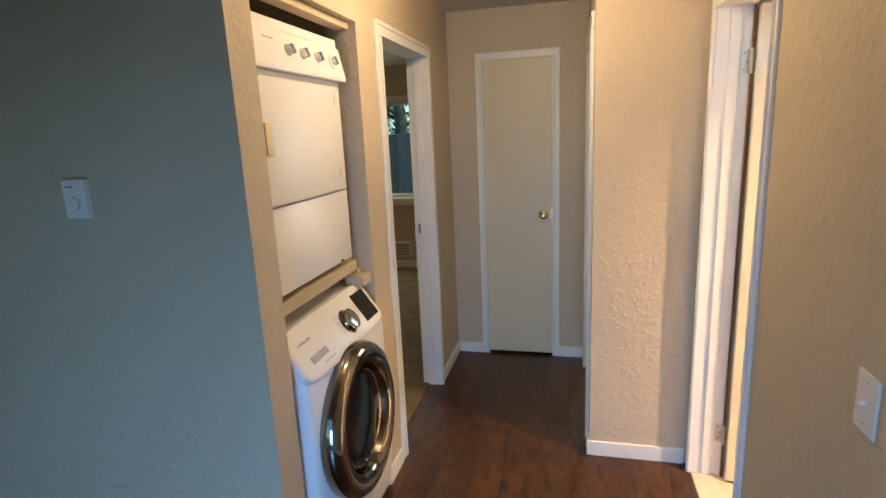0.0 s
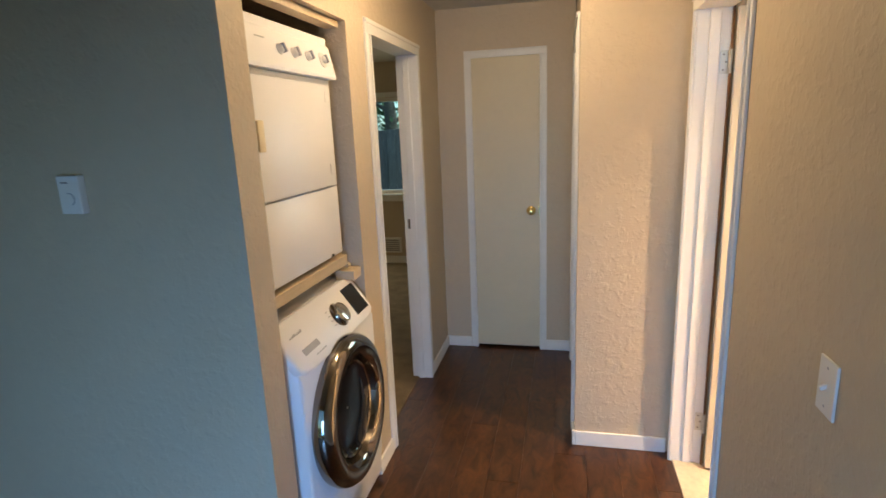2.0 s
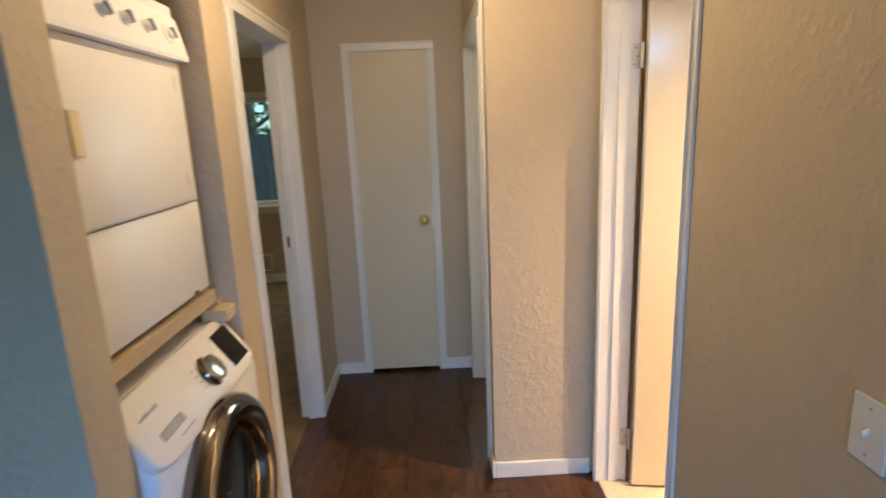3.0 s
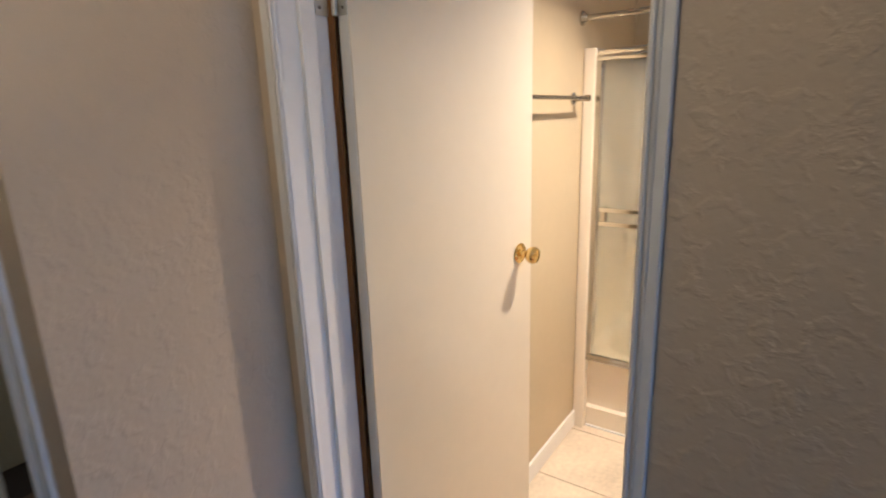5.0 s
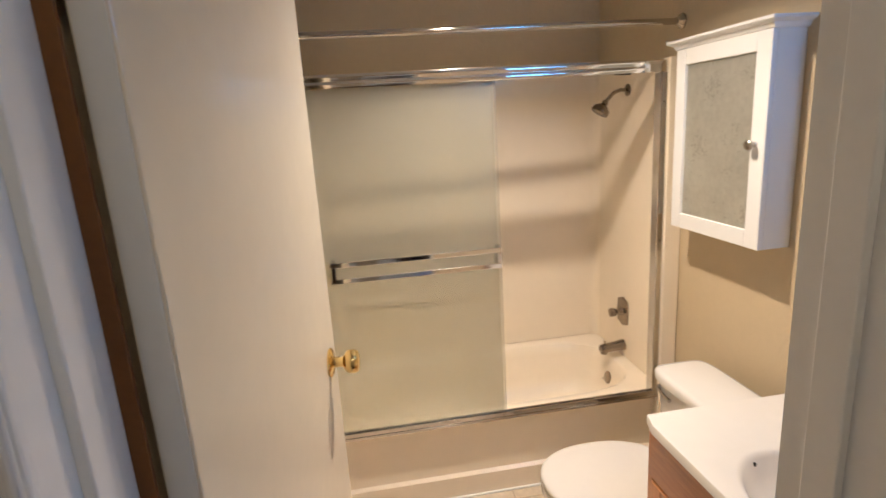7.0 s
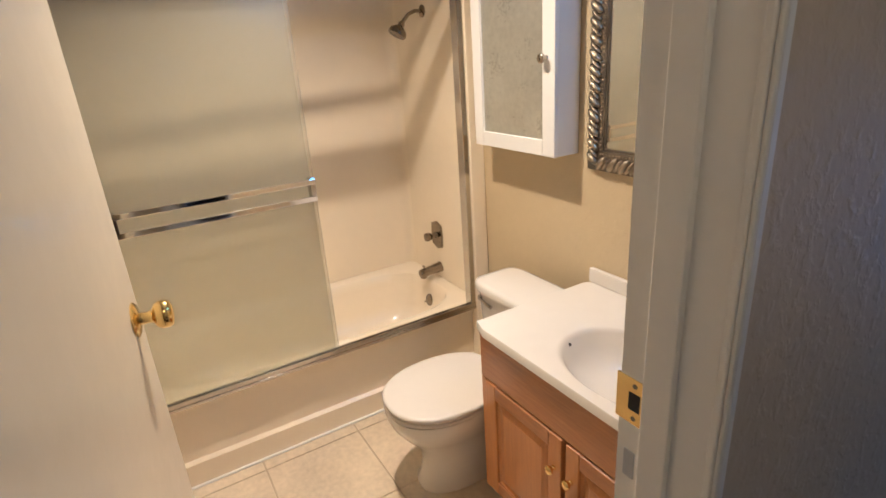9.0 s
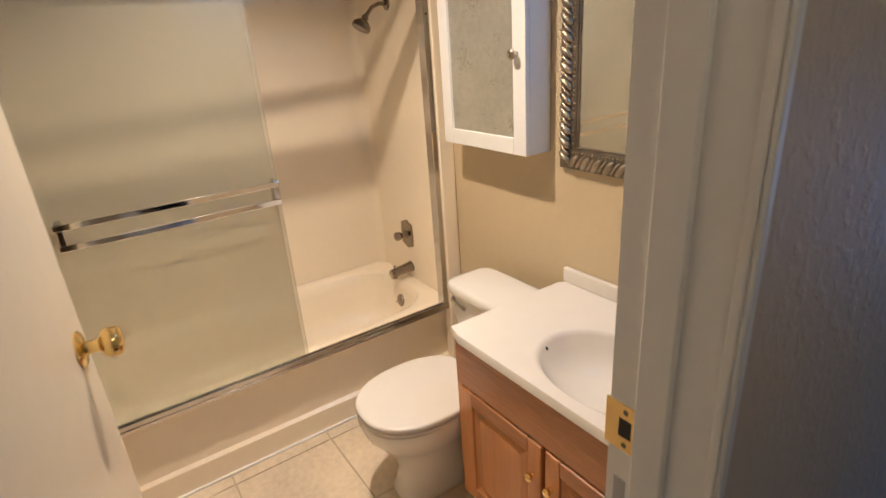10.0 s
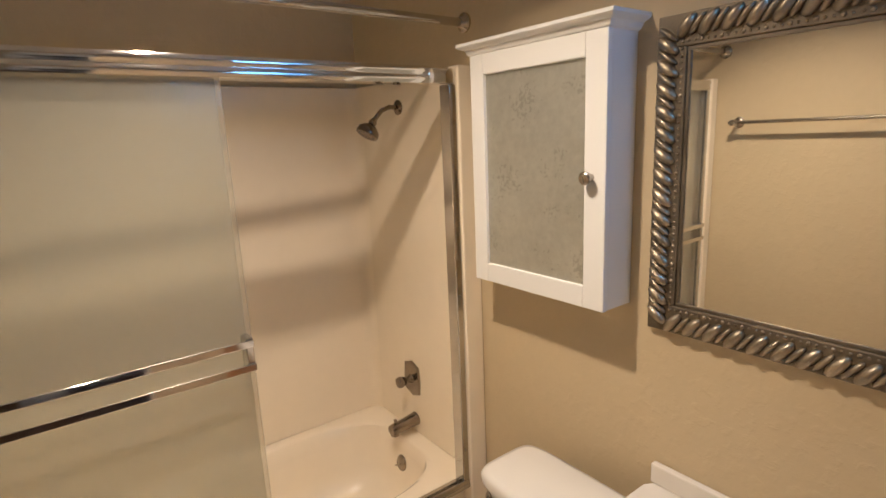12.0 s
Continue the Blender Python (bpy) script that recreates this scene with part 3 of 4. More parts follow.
def dryer():
    fx = -0.605
    y0, y1 = 1.715, 2.368
    root = thing("dryer", (-0.95, 2.04, 1.098), "white front-loading dryer on a wooden platform", "dryer")
    bm = BM()
    bx(bm, -1.31, y0, 1.112, fx - 0.012, y1, 1.930, 0.010)
    part("body", bm, M_APPL, root, "", 40)
    bm = BM()
    bx(bm, fx - 0.01, y0 + 0.004, 1.118, fx, y1 - 0.004, 1.3982, 0.004)
    part("lower_panel", bm, M_APPL, root, "", 40)
    bm = BM()
    bx(bm, fx - 0.01, y0 + 0.004, 1.400, fx, y1 - 0.004, 1.810, 0.003)
    part("upper_panel", bm, M_APPL, root, "", 40)
    # dark backing colours in the shade of the panel seam
    bm = BM()
    bx(bm, fx - 0.0115, y0 + 0.006, 1.390, fx - 0.0095, y1 - 0.006, 1.812)
    part("seam_shade", bm, M_DARK, root, "dark backing drawn for the shade between the panels")
    # thin dark strip paints the shaded gap below the door
    bm = BM()
    bx(bm, fx + 0.0002, y0 + 0.024, 1.4035, fx + 0.0012, y1 - 0.069, 1.405)
    part("door_gap_shade", bm, M_DARK, root, "dark strip drawn for the shade under the door")
    bm = BM()
    bx(bm, fx - 0.002, y0 + 0.03, 1.405, fx + 0.012, y1 - 0.075, 1.790, 0.006)
    dr = part("door", bm, M_APPL, root, "", 40)
    bm = BM()
    bx(bm, fx + 0.010, y0 + 0.070, 1.560, fx + 0.019, y0 + 0.105, 1.655, 0.004)
    part("handle", bm, M_CREAM, dr, "yellowed plastic door pull", 40)
    for z in (1.47, 1.745):
        bm = BM()
        bx(bm, fx + 0.0, y1 - 0.074, z - 0.02, fx + 0.008, y1 - 0.066, z + 0.02, 0.001)
        part("hinge", bm, M_LTGREY, dr)
    # console: leaning front, rounded side
    bm = BM()
    prof = [(-0.66, 1.812), (fx + 0.028, 1.812), (fx + 0.030, 1.822), (fx + 0.006, 1.930), (fx - 0.004, 1.940), (fx - 0.004, 1.966), (-0.80, 1.966), (-0.80, 1.812)]
    rings = [[bm.verts.new((x, y, z)) for x, z in prof] for y in (y0, y1 + 0.004)]
    loft(bm, rings)
    con = part("console", bm, M_APPL, root)
    tilt = Vector((0.108, 0, 0.024)).normalized()
    for y in (1.965, 2.06, 2.163, 2.285):
        big = y > 2.25
        bm = BM()
        c = Vector((fx + 0.0165, y, 1.878))
        lathe(bm, c, tilt, [(0, 0.018 if not big else 0.028), (0.004, 0.018 if not big else 0.028), (0.006, 0.015), (0.016, 0.013), (0.018, 0.010)], 20)
        k = part("knob", bm, M_PLASTIC, con, "grey plastic control knob", True)
        bm = BM()
        bx(bm, 0.010, -0.004, -0.015, 0.026, 0.004, 0.015, 0.002, Matrix.Translation(c) @ pose(0, 0, 0, 20, -12, 0))
        part("grip", bm, M_LTGREY, k)
    bm = BM()
    for y in (1.83, 1.845, 1.86, 1.875):
        bx(bm, fx + 0.010, y, 1.900, fx + 0.0135, y + 0.010, 1.904)
    part("printed_marks", bm, M_LTGREY, con)
    bm = BM()
    bx(bm, fx - 0.001, y1 - 0.115, 1.122, fx + 0.003, y1 - 0.095, 1.130, 0.001)
    part("latch", bm, M_DARK, root, "small dark catch at the panel foot")
    for y in (y0 + 0.06, y1 - 0.06):
        for x in (-1.25, -0.66):
            bm = BM()
            lathe(bm, (x, y, 1.096), (0, 0, 1), [(0, 0.018), (0.018, 0.016)], 12)
            part("foot", bm, M_APPLGREY, root)


dryer()


def washer():
    y0, y1 = 1.735, 2.405
    yc, fx = 2.035, -0.505
    root = thing("washing_machine", (-0.85, yc, 0), "white front-loading washing machine with a dark chrome-ringed door", "washing machine")
    bm = BM()
    prof = [(-1.25, 0.02), (fx - 0.045, 0.02), (fx - 0.012, 0.06), (fx, 0.20), (fx, 0.835), (fx - 0.022, 0.862), (-0.628, 0.992), (-0.66, 1.0), (-1.25, 1.0)]
    rings = [[bm.verts.new((x, y, z)) for x, z in prof] for y in (y0, y0 + 0.012, y1 - 0.012, y1)]
    for r, s in ((rings[0], 1), (rings[3], -1)):
        for v in r:
            v.co.x = -0.9 + (v.co.x + 0.9) * 0.965
            v.co.z = 0.49 + (v.co.z - 0.49) * 0.975
    loft(bm, rings)
    part("body", bm, M_APPL, root, "", 50)
    # sloping control panel
    up = Vector((-0.62 - (fx - 0.006), 0, 0.998 - 0.848)).normalized()
    nrm = Vector((up.z, 0, -up.x))
    o = Vector((fx - 0.004, -0.033, 0.846))
    mp = Matrix((( 0, up.x, nrm.x, o.x), (1, up.y, nrm.y, o.y), (0, up.z, nrm.z, o.z), (0, 0, 0, 1)))
    bm = BM()
    loft(bm, [superring(bm, (y0 + y1) / 2 + 0.033, 0.090, w, (y1 - y0) / 2 * sc, 0.098 * sc, 7, 56) for w, sc in ((-0.014, 1.0), (0.006, 1.0), (0.013, 0.985), (0.016, 0.95))])
    bmesh.ops.transform(bm, matrix=mp, verts=bm.verts)
    pan = part("control_panel", bm, M_APPL, root, "", 50)
    bm = BM()
    bx(bm, 2.285, 0.028, 0.014, 2.405, 0.152, 0.0185, 0.002, mp)
    part("display", bm, M_BLACK, pan, "glossy black display")
    bm = BM()
    kb = mp @ Vector((2.168, 0.080, 0.014))
    lathe(bm, kb, nrm, [(0, 0.050), (0.004, 0.050), (0.010, 0.044), (0.022, 0.041), (0.026, 0.041), (0.024, 0.038), (0.024, 0.003)], 32)
    dial = part("dial", bm, M_DARKCHROME, pan, "chrome-rimmed program dial", 40)
    bm = BM()
    lathe(bm, kb, nrm, [(0.0245, 0.038), (0.0265, 0.033), (0.0275, 0.018), (0.0280, 0.002)], 32)
    part("dial_face", bm, M_ALU, dial, "pale polished dial face", 40)
    bm = BM()
    bx(bm, 1.845, 0.044, 0.0145, 1.955, 0.068, 0.0175, 0.002, mp)
    part("drawer_pull", bm, M_LTGREY, pan, "grey detergent drawer recess")
    bm = BM()
    for i in range(6):
        bx(bm, 1.83 + 0.014 * i, 0.118, 0.0155, 1.841 + 0.014 * i, 0.124 + 0.002 * (i % 3), 0.0166, 0, mp)
    part("badge", bm, M_LTGREY, pan, "small grey printed bar")
    for i in range(4):
        bm = BM()
        bx(bm, 1.90 + 0.02 * i, 0.022, 0.0155, 1.914 + 0.02 * i, 0.026, 0.0165, 0, mp)
        part("printed_mark", bm, M_LTGREY, pan)
        bm = BM()
        bx(bm, 2.095, 0.055 + 0.020 * i, 0.0155, 2.113, 0.058 + 0.020 * i, 0.0165, 0, mp)
        part("printed_mark", bm, M_LTGREY, pan)
    # round door
    c, ax = Vector((fx + 0.003, yc, 0.582)), Vector((1, 0, 0.05)).normalized()
    R = 0.285
    bm = BM()
    lathe(bm, c, ax, [(0, R * 0.98), (0.022, R), (0.045, R * 0.985), (0.062, R * 0.94), (0.070, R * 0.86), (0.068, R * 0.78), (0.058, R * 0.71), (0.050, R * 0.69)], 64, False)
    dr = part("door_ring", bm, M_DARKCHROME, root, "dark chrome door ring", True)
    bm = BM()
    lathe(bm, c, ax, [(0.050, R * 0.69), (0.030, R * 0.66), (0.022, R * 0.645), (0.034, R * 0.625), (0.030, R * 0.60)], 64, False)
    part("inner_ring", bm, M_DARKCHROME, dr, "dark inner chrome ring", True)
    bm = BM()
    lathe(bm, c, ax, [(0.030, R * 0.605), (0.020, R * 0.56), (0.013, R * 0.46), (0.009, R * 0.3), (0.008, 0.004)], 48, False)
    part("door_glass", bm, M_DARKGLASS, dr, "dark bowl-shaped glass", True)
    for y in (y0 + 0.07, y1 - 0.07):
        for x in (-1.18, -0.62):
            bm = BM()
            lathe(bm, (x, y, 0.0), (0, 0, 1), [(0, 0.022), (0.022, 0.018)], 12)
            part("foot", bm, M_APPLGREY, root)


washer()

# wall heater vent in the bedroom
vent = thing("wall_vent", (-1.72, WY, 0.16), "white wall heater grille low on the bedroom wall", "vent")
bm = BM()
bx(bm, -1.86, WY - 0.015, 0.14, -1.62, WY, 0.33, 0.004)
part("frame", bm, M_TRIM, vent)
for i in range(6):
    bm = BM()
    bx(bm, -1.83, WY - 0.019, 0.165 + i * 0.025, -1.65, WY - 0.0145, 0.177 + i * 0.025, 0.001)
    part("slat", bm, M_APPLGREY, vent)

# bedroom window
win = thing("window_1", (-2.1, WY, 0.865), "white framed bedroom window looking on a board fence", "window", "", "structure")
bm = BM()
for b in ((-2.85, 0.865, -1.35, 0.905), (-2.85, 1.936, -1.35, 1.976), (-2.85, 0.905, -2.81, 1.936), (-1.39, 0.905, -1.35, 1.936), (-2.12, 0.905, -2.08, 1.936)):
    bx(bm, b[0], WY + 0.05, b[1], b[2], WY + 0.095, b[3], 0.004)
part("window_frame", bm, M_TRIM, win)
bm = BM()
bx(bm, -2.92, WY - 0.045, 0.835, -1.28, WY + 0.05, 0.863, 0.005)
part("window_sill", bm, M_TRIM, win)
bm = BM()
for b in ((-2.91, 0.775, -1.29, 0.833), (-2.91, 1.978, -1.29, 2.035), (-2.91, 0.865, -2.852, 1.976), (-1.348, 0.865, -1.29, 1.976)):
    bx(bm, b[0], WY - 0.016, b[1], b[2], WY, b[3], 0.004)
part("window_casing", bm, M_TRIM, win)
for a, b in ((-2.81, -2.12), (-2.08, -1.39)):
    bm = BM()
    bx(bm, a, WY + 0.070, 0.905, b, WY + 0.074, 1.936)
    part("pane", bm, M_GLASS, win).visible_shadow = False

# unseen side room window, added round the fill lamp
win2 = thing("unseen_side_window", (1.2, 4.95, 0.92), "unseen white framed window added to let fill light into the side room", "window", "", "structure")
bm = BM()
for b in ((0.72, 0.92, 1.68, 0.96), (0.72, 1.94, 1.68, 1.98), (0.72, 0.96, 0.76, 1.94), (1.64, 0.96, 1.68, 1.94)):
    bx(bm, b[0], 4.93, b[1], b[2], 4.975, b[3], 0.004)
part("window_frame", bm, M_TRIM, win2)
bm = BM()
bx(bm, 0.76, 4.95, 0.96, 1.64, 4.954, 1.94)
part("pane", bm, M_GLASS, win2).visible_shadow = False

# ---- outside ----
bm = BM()
bmesh.ops.create_grid(bm, x_segments=2, y_segments=2, size=300)
bmesh.ops.translate(bm, vec=(0, 0, -0.25), verts=bm.verts)
tagged(mesh_ob("ground", bm, M_GRASS), "dry brown yard ground", "ground", "", "structure")
fence = thing("fence", (-2.5, 9.2, -0.25), "weathered grey board fence", "fence")
base = None
for i in range(34):
    if base is None:
        bm = BM()
        bx(bm, -5.5, 9.18, -0.25, -5.36, 9.20, 1.62, 0.003)
        base = part("board", bm, M_FENCE, fence)
    else:
        o = base.copy()
        scene.collection.objects.link(o)
        o.matrix_basis = Matrix.Translation((i * 0.15, random.uniform(-0.004, 0.004), random.uniform(-0.015, 0.015)))
for z in (0.2, 1.2):
    bm = BM()
    bx(bm, -5.6, 9.20, z, -0.3, 9.24, z + 0.09, 0.004)
    part("rail", bm, M_FENCE, fence)


def tree(x, y, h, r, seed):
    rnd = random.Random(seed)
    root = thing("tree", (x, y, -0.25), "leafy green tree behind the fence", "tree", "trees behind the fence")
    bm = BM()
    tube(bm, [(x, y, -0.25), (x + 0.06, y, h * 0.4), (x - 0.05, y + 0.1, h * 0.75), (x, y, h)], [0.16, 0.13, 0.08, 0.03], 10)
    for k in range(7):
        a = k * 2.4 + rnd.random()
        z = h * (0.4 + 0.07 * k)
        tip = (x + math.cos(a) * r * 0.8, y + math.sin(a) * r * 0.8, z + 0.6)
        tube(bm, [(x, y, z), ((x + tip[0]) / 2, (y + tip[1]) / 2, z + 0.4), tip], [0.05, 0.035, 0.012], 6)
    part("trunk", bm, M_BARK, root, "", True)
    verts, faces = [], []
    for k in range(1500):
        a, q = rnd.uniform(0, 2 * math.pi), r * rnd.random() ** 0.6
        c = Vector((x + q * math.cos(a), y + q * math.sin(a), h * 0.62 + (rnd.random() - 0.5) * h * 0.8))
        if noise.noise(c * 0.9) < -0.12:
            continue
        s = rnd.uniform(0.06, 0.13)
        q3 = Euler((rnd.uniform(0, 6), rnd.uniform(0, 6), rnd.uniform(0, 6))).to_matrix()
        n0 = len(verts)
        verts += [c + q3 @ Vector(p) * s for p in ((-1, 0, 0), (0, -0.42, 0.08), (1, 0, 0), (0, 0.42, 0.08))]
        faces.append((n0, n0 + 1, n0 + 2, n0 + 3))
    me = bpy.data.meshes.new("crown")
    me.from_pydata(verts, [], faces)
    me.materials.append(M_LEAF)
    cr = new("crown", me)
    cr.parent = root
    cr.matrix_parent_inverse = root.matrix_basis.inverted()
    tagged(cr, kind="stuff")


tree(-3.2, 11.0, 4.2, 1.5, 3)
tree(-1.2, 12.0, 4.8, 1.7, 5)
tree(-4.9, 12.5, 5.0, 1.8, 8)
# living room glass door
slider = thing("glass_door", (-0.5, -1.07, 0), "white framed sliding glass door", "glass door", "", "structure")
bm = BM()
for b in ((-1.7, 0, -1.64, 2.05), (0.64, 0, 0.7, 2.05), (-0.53, 0.05, -0.47, 2.0), (-1.64, 0, 0.64, 0.05), (-1.64, 2.0, 0.64, 2.05)):
    bx(bm, b[0], -1.10, b[1], b[2], -1.04, b[3], 0.003)
part("door_frame", bm, M_TRIM, slider)
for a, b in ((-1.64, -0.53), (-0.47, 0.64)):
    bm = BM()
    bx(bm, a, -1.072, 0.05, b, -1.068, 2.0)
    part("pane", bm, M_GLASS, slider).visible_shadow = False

# ---- bathroom ----
light = thing("ceiling_light", (BULB[0], BULB[1], CEIL), "round flush ceiling light with a metal cup shade", "ceiling light")
bm = BM()
lathe(bm, (BULB[0], BULB[1], CEIL - 0.001), (0, 0, -1), [(0, 0.085), (0.006, 0.085), (0.010, 0.074), (0.010, 0.058)], 36, False)
part("trim_ring", bm, M_NICKEL, light, "", 40)
bm = BM()
lathe(bm, (BULB[0], BULB[1], CEIL - 0.002), (0, 0, -1), [(0.0, 0.058), (0.048, 0.062), (0.048, 0.059), (0.003, 0.052), (0.002, 0.004)], 32, False)
part("shade", bm, M_NICKEL, light, "open metal cup shade", True)
bm = BM()
blob(bm, (BULB[0], BULB[1], CEIL - 0.019), (0.030, 0.030, 0.013))
part("bulb", bm, M_BULB, light, "glowing frosted bulb", True)

vl = thing("vanity_light", (1.16, BY0, 1.95), "wall light bar with a long frosted shade above the mirror", "wall light")
bm = BM()
bx(bm, 0.965, BY0 + 0.001, 1.945, 1.365, BY0 + 0.03, 2.035, 0.006)
part("back_plate", bm, M_NICKEL, vl)
bm = BM()
bx(bm, 0.98, BY0 + 0.03, 1.955, 1.35, BY0 + 0.12, 2.025, 0.02, None, 4)
part("shade", bm, M_COOLBULB, vl, "glowing frosted shade", True)
# unseen dome, added to go with the hall fill
added_hall_lamp = thing("ceiling_light", (0.02, 2.34, CEIL), "unseen dome ceiling light added to brighten the hall", "ceiling light")
bm = BM()
lathe(bm, (0.02, 2.34, CEIL - 0.001), (0, 0, -1), [(0, 0.12), (0.02, 0.12), (0.03, 0.10)], 32)
part("base", bm, M_NICKEL, added_hall_lamp, "", True)
bm = BM()
lathe(bm, (0.02, 2.34, CEIL - 0.03), (0, 0, -1), [(0, 0.10), (0.015, 0.095), (0.028, 0.07), (0.034, 0.03), (0.035, 0.003)], 32, False)
part("dome", bm, M_BULB, added_hall_lamp, "glowing frosted dome", True)

# tub with surround
TX0, TX1, TY0, TY1, RIM = 2.505, 3.240, BY0 + 0.012, BY1 - 0.012, 0.378
tub = thing("bathtub", (2.87, 2.0, 0), "bone-coloured acrylic bathtub in an alcove", "bathtub")
bm = BM()
prof = [(TX0 + 0.010, 0.0), (TX0 + 0.006, 0.105), (TX0 + 0.020, 0.118), (TX0 + 0.022, 0.30), (TX0 + 0.008, 0.345), (TX0 - 0.006, 0.372), (TX0 - 0.004, 0.390), (TX0 + 0.010, RIM), (TX0 + 0.075, RIM), (TX0 + 0.075, 0.0)]
rings = [[bm.verts.new((x, y, z)) for x, z in prof] for y in (TY0, TY1)]
loft(bm, rings)
part("apron", bm, M_TUB, tub, "", 35)
bm = BM()
cx, cy = (TX0 + TX1) / 2 + 0.02, (TY0 + TY1) / 2
outer = []
inner0 = superring(bm, cx, cy, RIM + 0.002, 0.300, 0.704, 5, 64)
for v in inner0:
    d = Vector((v.co.x - cx, v.co.y - cy))
    hx, hy = (TX1 - TX0) / 2 - 0.02, (TY1 - TY0) / 2
    k = min((TX1 - cx if d.x > 0 else cx - TX0 - 0.05) / max(abs(d.x), 1e-6), hy / max(abs(d.y), 1e-6))
    outer.append(bm.verts.new((cx + d.x * k, cy + d.y * k, RIM + 0.001)))
rings = [outer, inner0]
for z, a, b in ((RIM - 0.008, 0.290, 0.694), (RIM - 0.06, 0.276, 0.684), (0.20, 0.252, 0.660), (0.12, 0.228, 0.60), (0.088, 0.17, 0.50), (0.08, 0.02, 0.05)):
    rings.append(superring(bm, cx, cy, z, a, b, 4.2, 64))
loft(bm, rings, False)
part("basin", bm, M_TUB, tub, "", 50)
bm = BM()
lathe(bm, (2.905, 1.322, 0.268), (0, 1, 0.18), [(0, 0.034), (0.004, 0.034), (0.010, 0.028), (0.012, 0.004)], 24)
ov = part("overflow_plate", bm, M_AGEDNICKEL, tub, "round metal overflow plate", True)
bm = BM()
tube(bm, [(2.905, 1.332, 0.270), (2.92, 1.348, 0.258)], 0.004, 8)
part("trip_lever", bm, M_NICKEL, ov)

sur = thing("tub_surround", (2.87, 2.0, RIM), "bone-coloured moulded wall panels round the tub", "tub surround")
STOP = 1.832
bm = BM()
bx(bm, TX1 - 0.006, TY0, RIM + 0.003, TX1 + 0.008, TY1, STOP, 0.003)
part("back_panel", bm, M_TUB, sur)
for y0, y1 in ((BY0 + 0.002, BY0 + 0.018), (BY1 - 0.018, BY1 - 0.002)):
    bm = BM()
    bx(bm, TX0 + 0.02, y0, RIM + 0.003, TX1 - 0.006, y1, STOP, 0.003)
    part("end_panel", bm, M_TUB, sur)
for y0, y1 in ((BY0 + 0.002, BY0 + 0.076), (BY1 - 0.056, BY1 - 0.002)):
    bm = BM()
    bx(bm, TX0 - 0.035, y0, 0.0, TX0 + 0.02, y1, STOP, 0.006)
    part("corner_return", bm, M_TUB, sur)
for sy, yy in ((1, BY0 + 0.018), (-1, BY1 - 0.018)):
    bm = BM()
    n = 8
    r = 0.05
    pts = [(TX1 - 0.006 - r + r * math.sin(math.pi / 2 * k / n), yy + sy * (r - r * math.cos(math.pi / 2 * k / n))) for k in range(n + 1)] + [(TX1 - 0.006, yy)]
    rings = [[bm.verts.new((x, y, z)) for x, y in pts] for z in (RIM + 0.003, STOP - 0.002)]
    loft(bm, rings)
    part("cove", bm, M_TUB, sur, "", 40)

bm = BM()
tube(bm, [(TX0 + 0.004, BY0 + 0.08, 0.003), (TX0 + 0.004, BY1 - 0.06, 0.003)], 0.007, 8)
part("caulk_line", bm, M_TRIM, tub, "white caulk bead along the floor", True)

# sliding shower doors
FY0, FY1, FX = 1.298, 2.720, 2.500
doors = thing("shower_door", (FX, 2.0, RIM), "sliding frosted glass tub doors in a bright metal frame", "shower door")
bm = BM()
bx(bm, FX - 0.025, FY0, RIM + 0.001, FX + 0.035, FY1, RIM + 0.014, 0.002)
bx(bm, FX - 0.022, FY0, RIM + 0.012, FX - 0.016, FY1, RIM + 0.032, 0.001)
bx(bm, FX + 0.006, FY0, RIM + 0.012, FX + 0.010, FY1, RIM + 0.026, 0.001)
part("bottom_track", bm, M_ALU, doors)
bm = BM()
prof = [(FX + 0.035, 1.776), (FX + 0.035, 1.825), (FX - 0.018, 1.825)]
for z0 in (1.801, 1.776):
    prof += [(FX - 0.021 - 0.0028 * math.sin(math.pi * k / 8), z0 + 0.024 - 0.023 * k / 8) for k in range(9)]
loft(bm, [[bm.verts.new((x, y, z)) for x, z in prof] for y in (FY0 + 0.10, FY1 - 0.001)])
bx(bm, FX - 0.020, FY0 + 0.001, 1.778, FX + 0.033, FY0 + 0.0995, 1.822, 0.003)
part("header", bm, M_BRIGHT, doors, "bright chrome header rail", 30)
for y0, y1 in ((FY0, FY0 + 0.026), (FY1 - 0.026, FY1)):
    bm = BM()
    bx(bm, FX - 0.020, y0, RIM + 0.014, FX + 0.030, y1, 1.776, 0.003)
    part("wall_jamb", bm, M_ALU, doors)
for z in (0.53, 1.10, 1.665):
    bm = BM()
    lathe(bm, (FX - 0.0195, FY0 + 0.013, z), (-1, 0, 0), [(0, 0.0042), (0.0016, 0.0036)], 10)
    part("screw", bm, M_PEWTER2, doors, "small dark screw head")
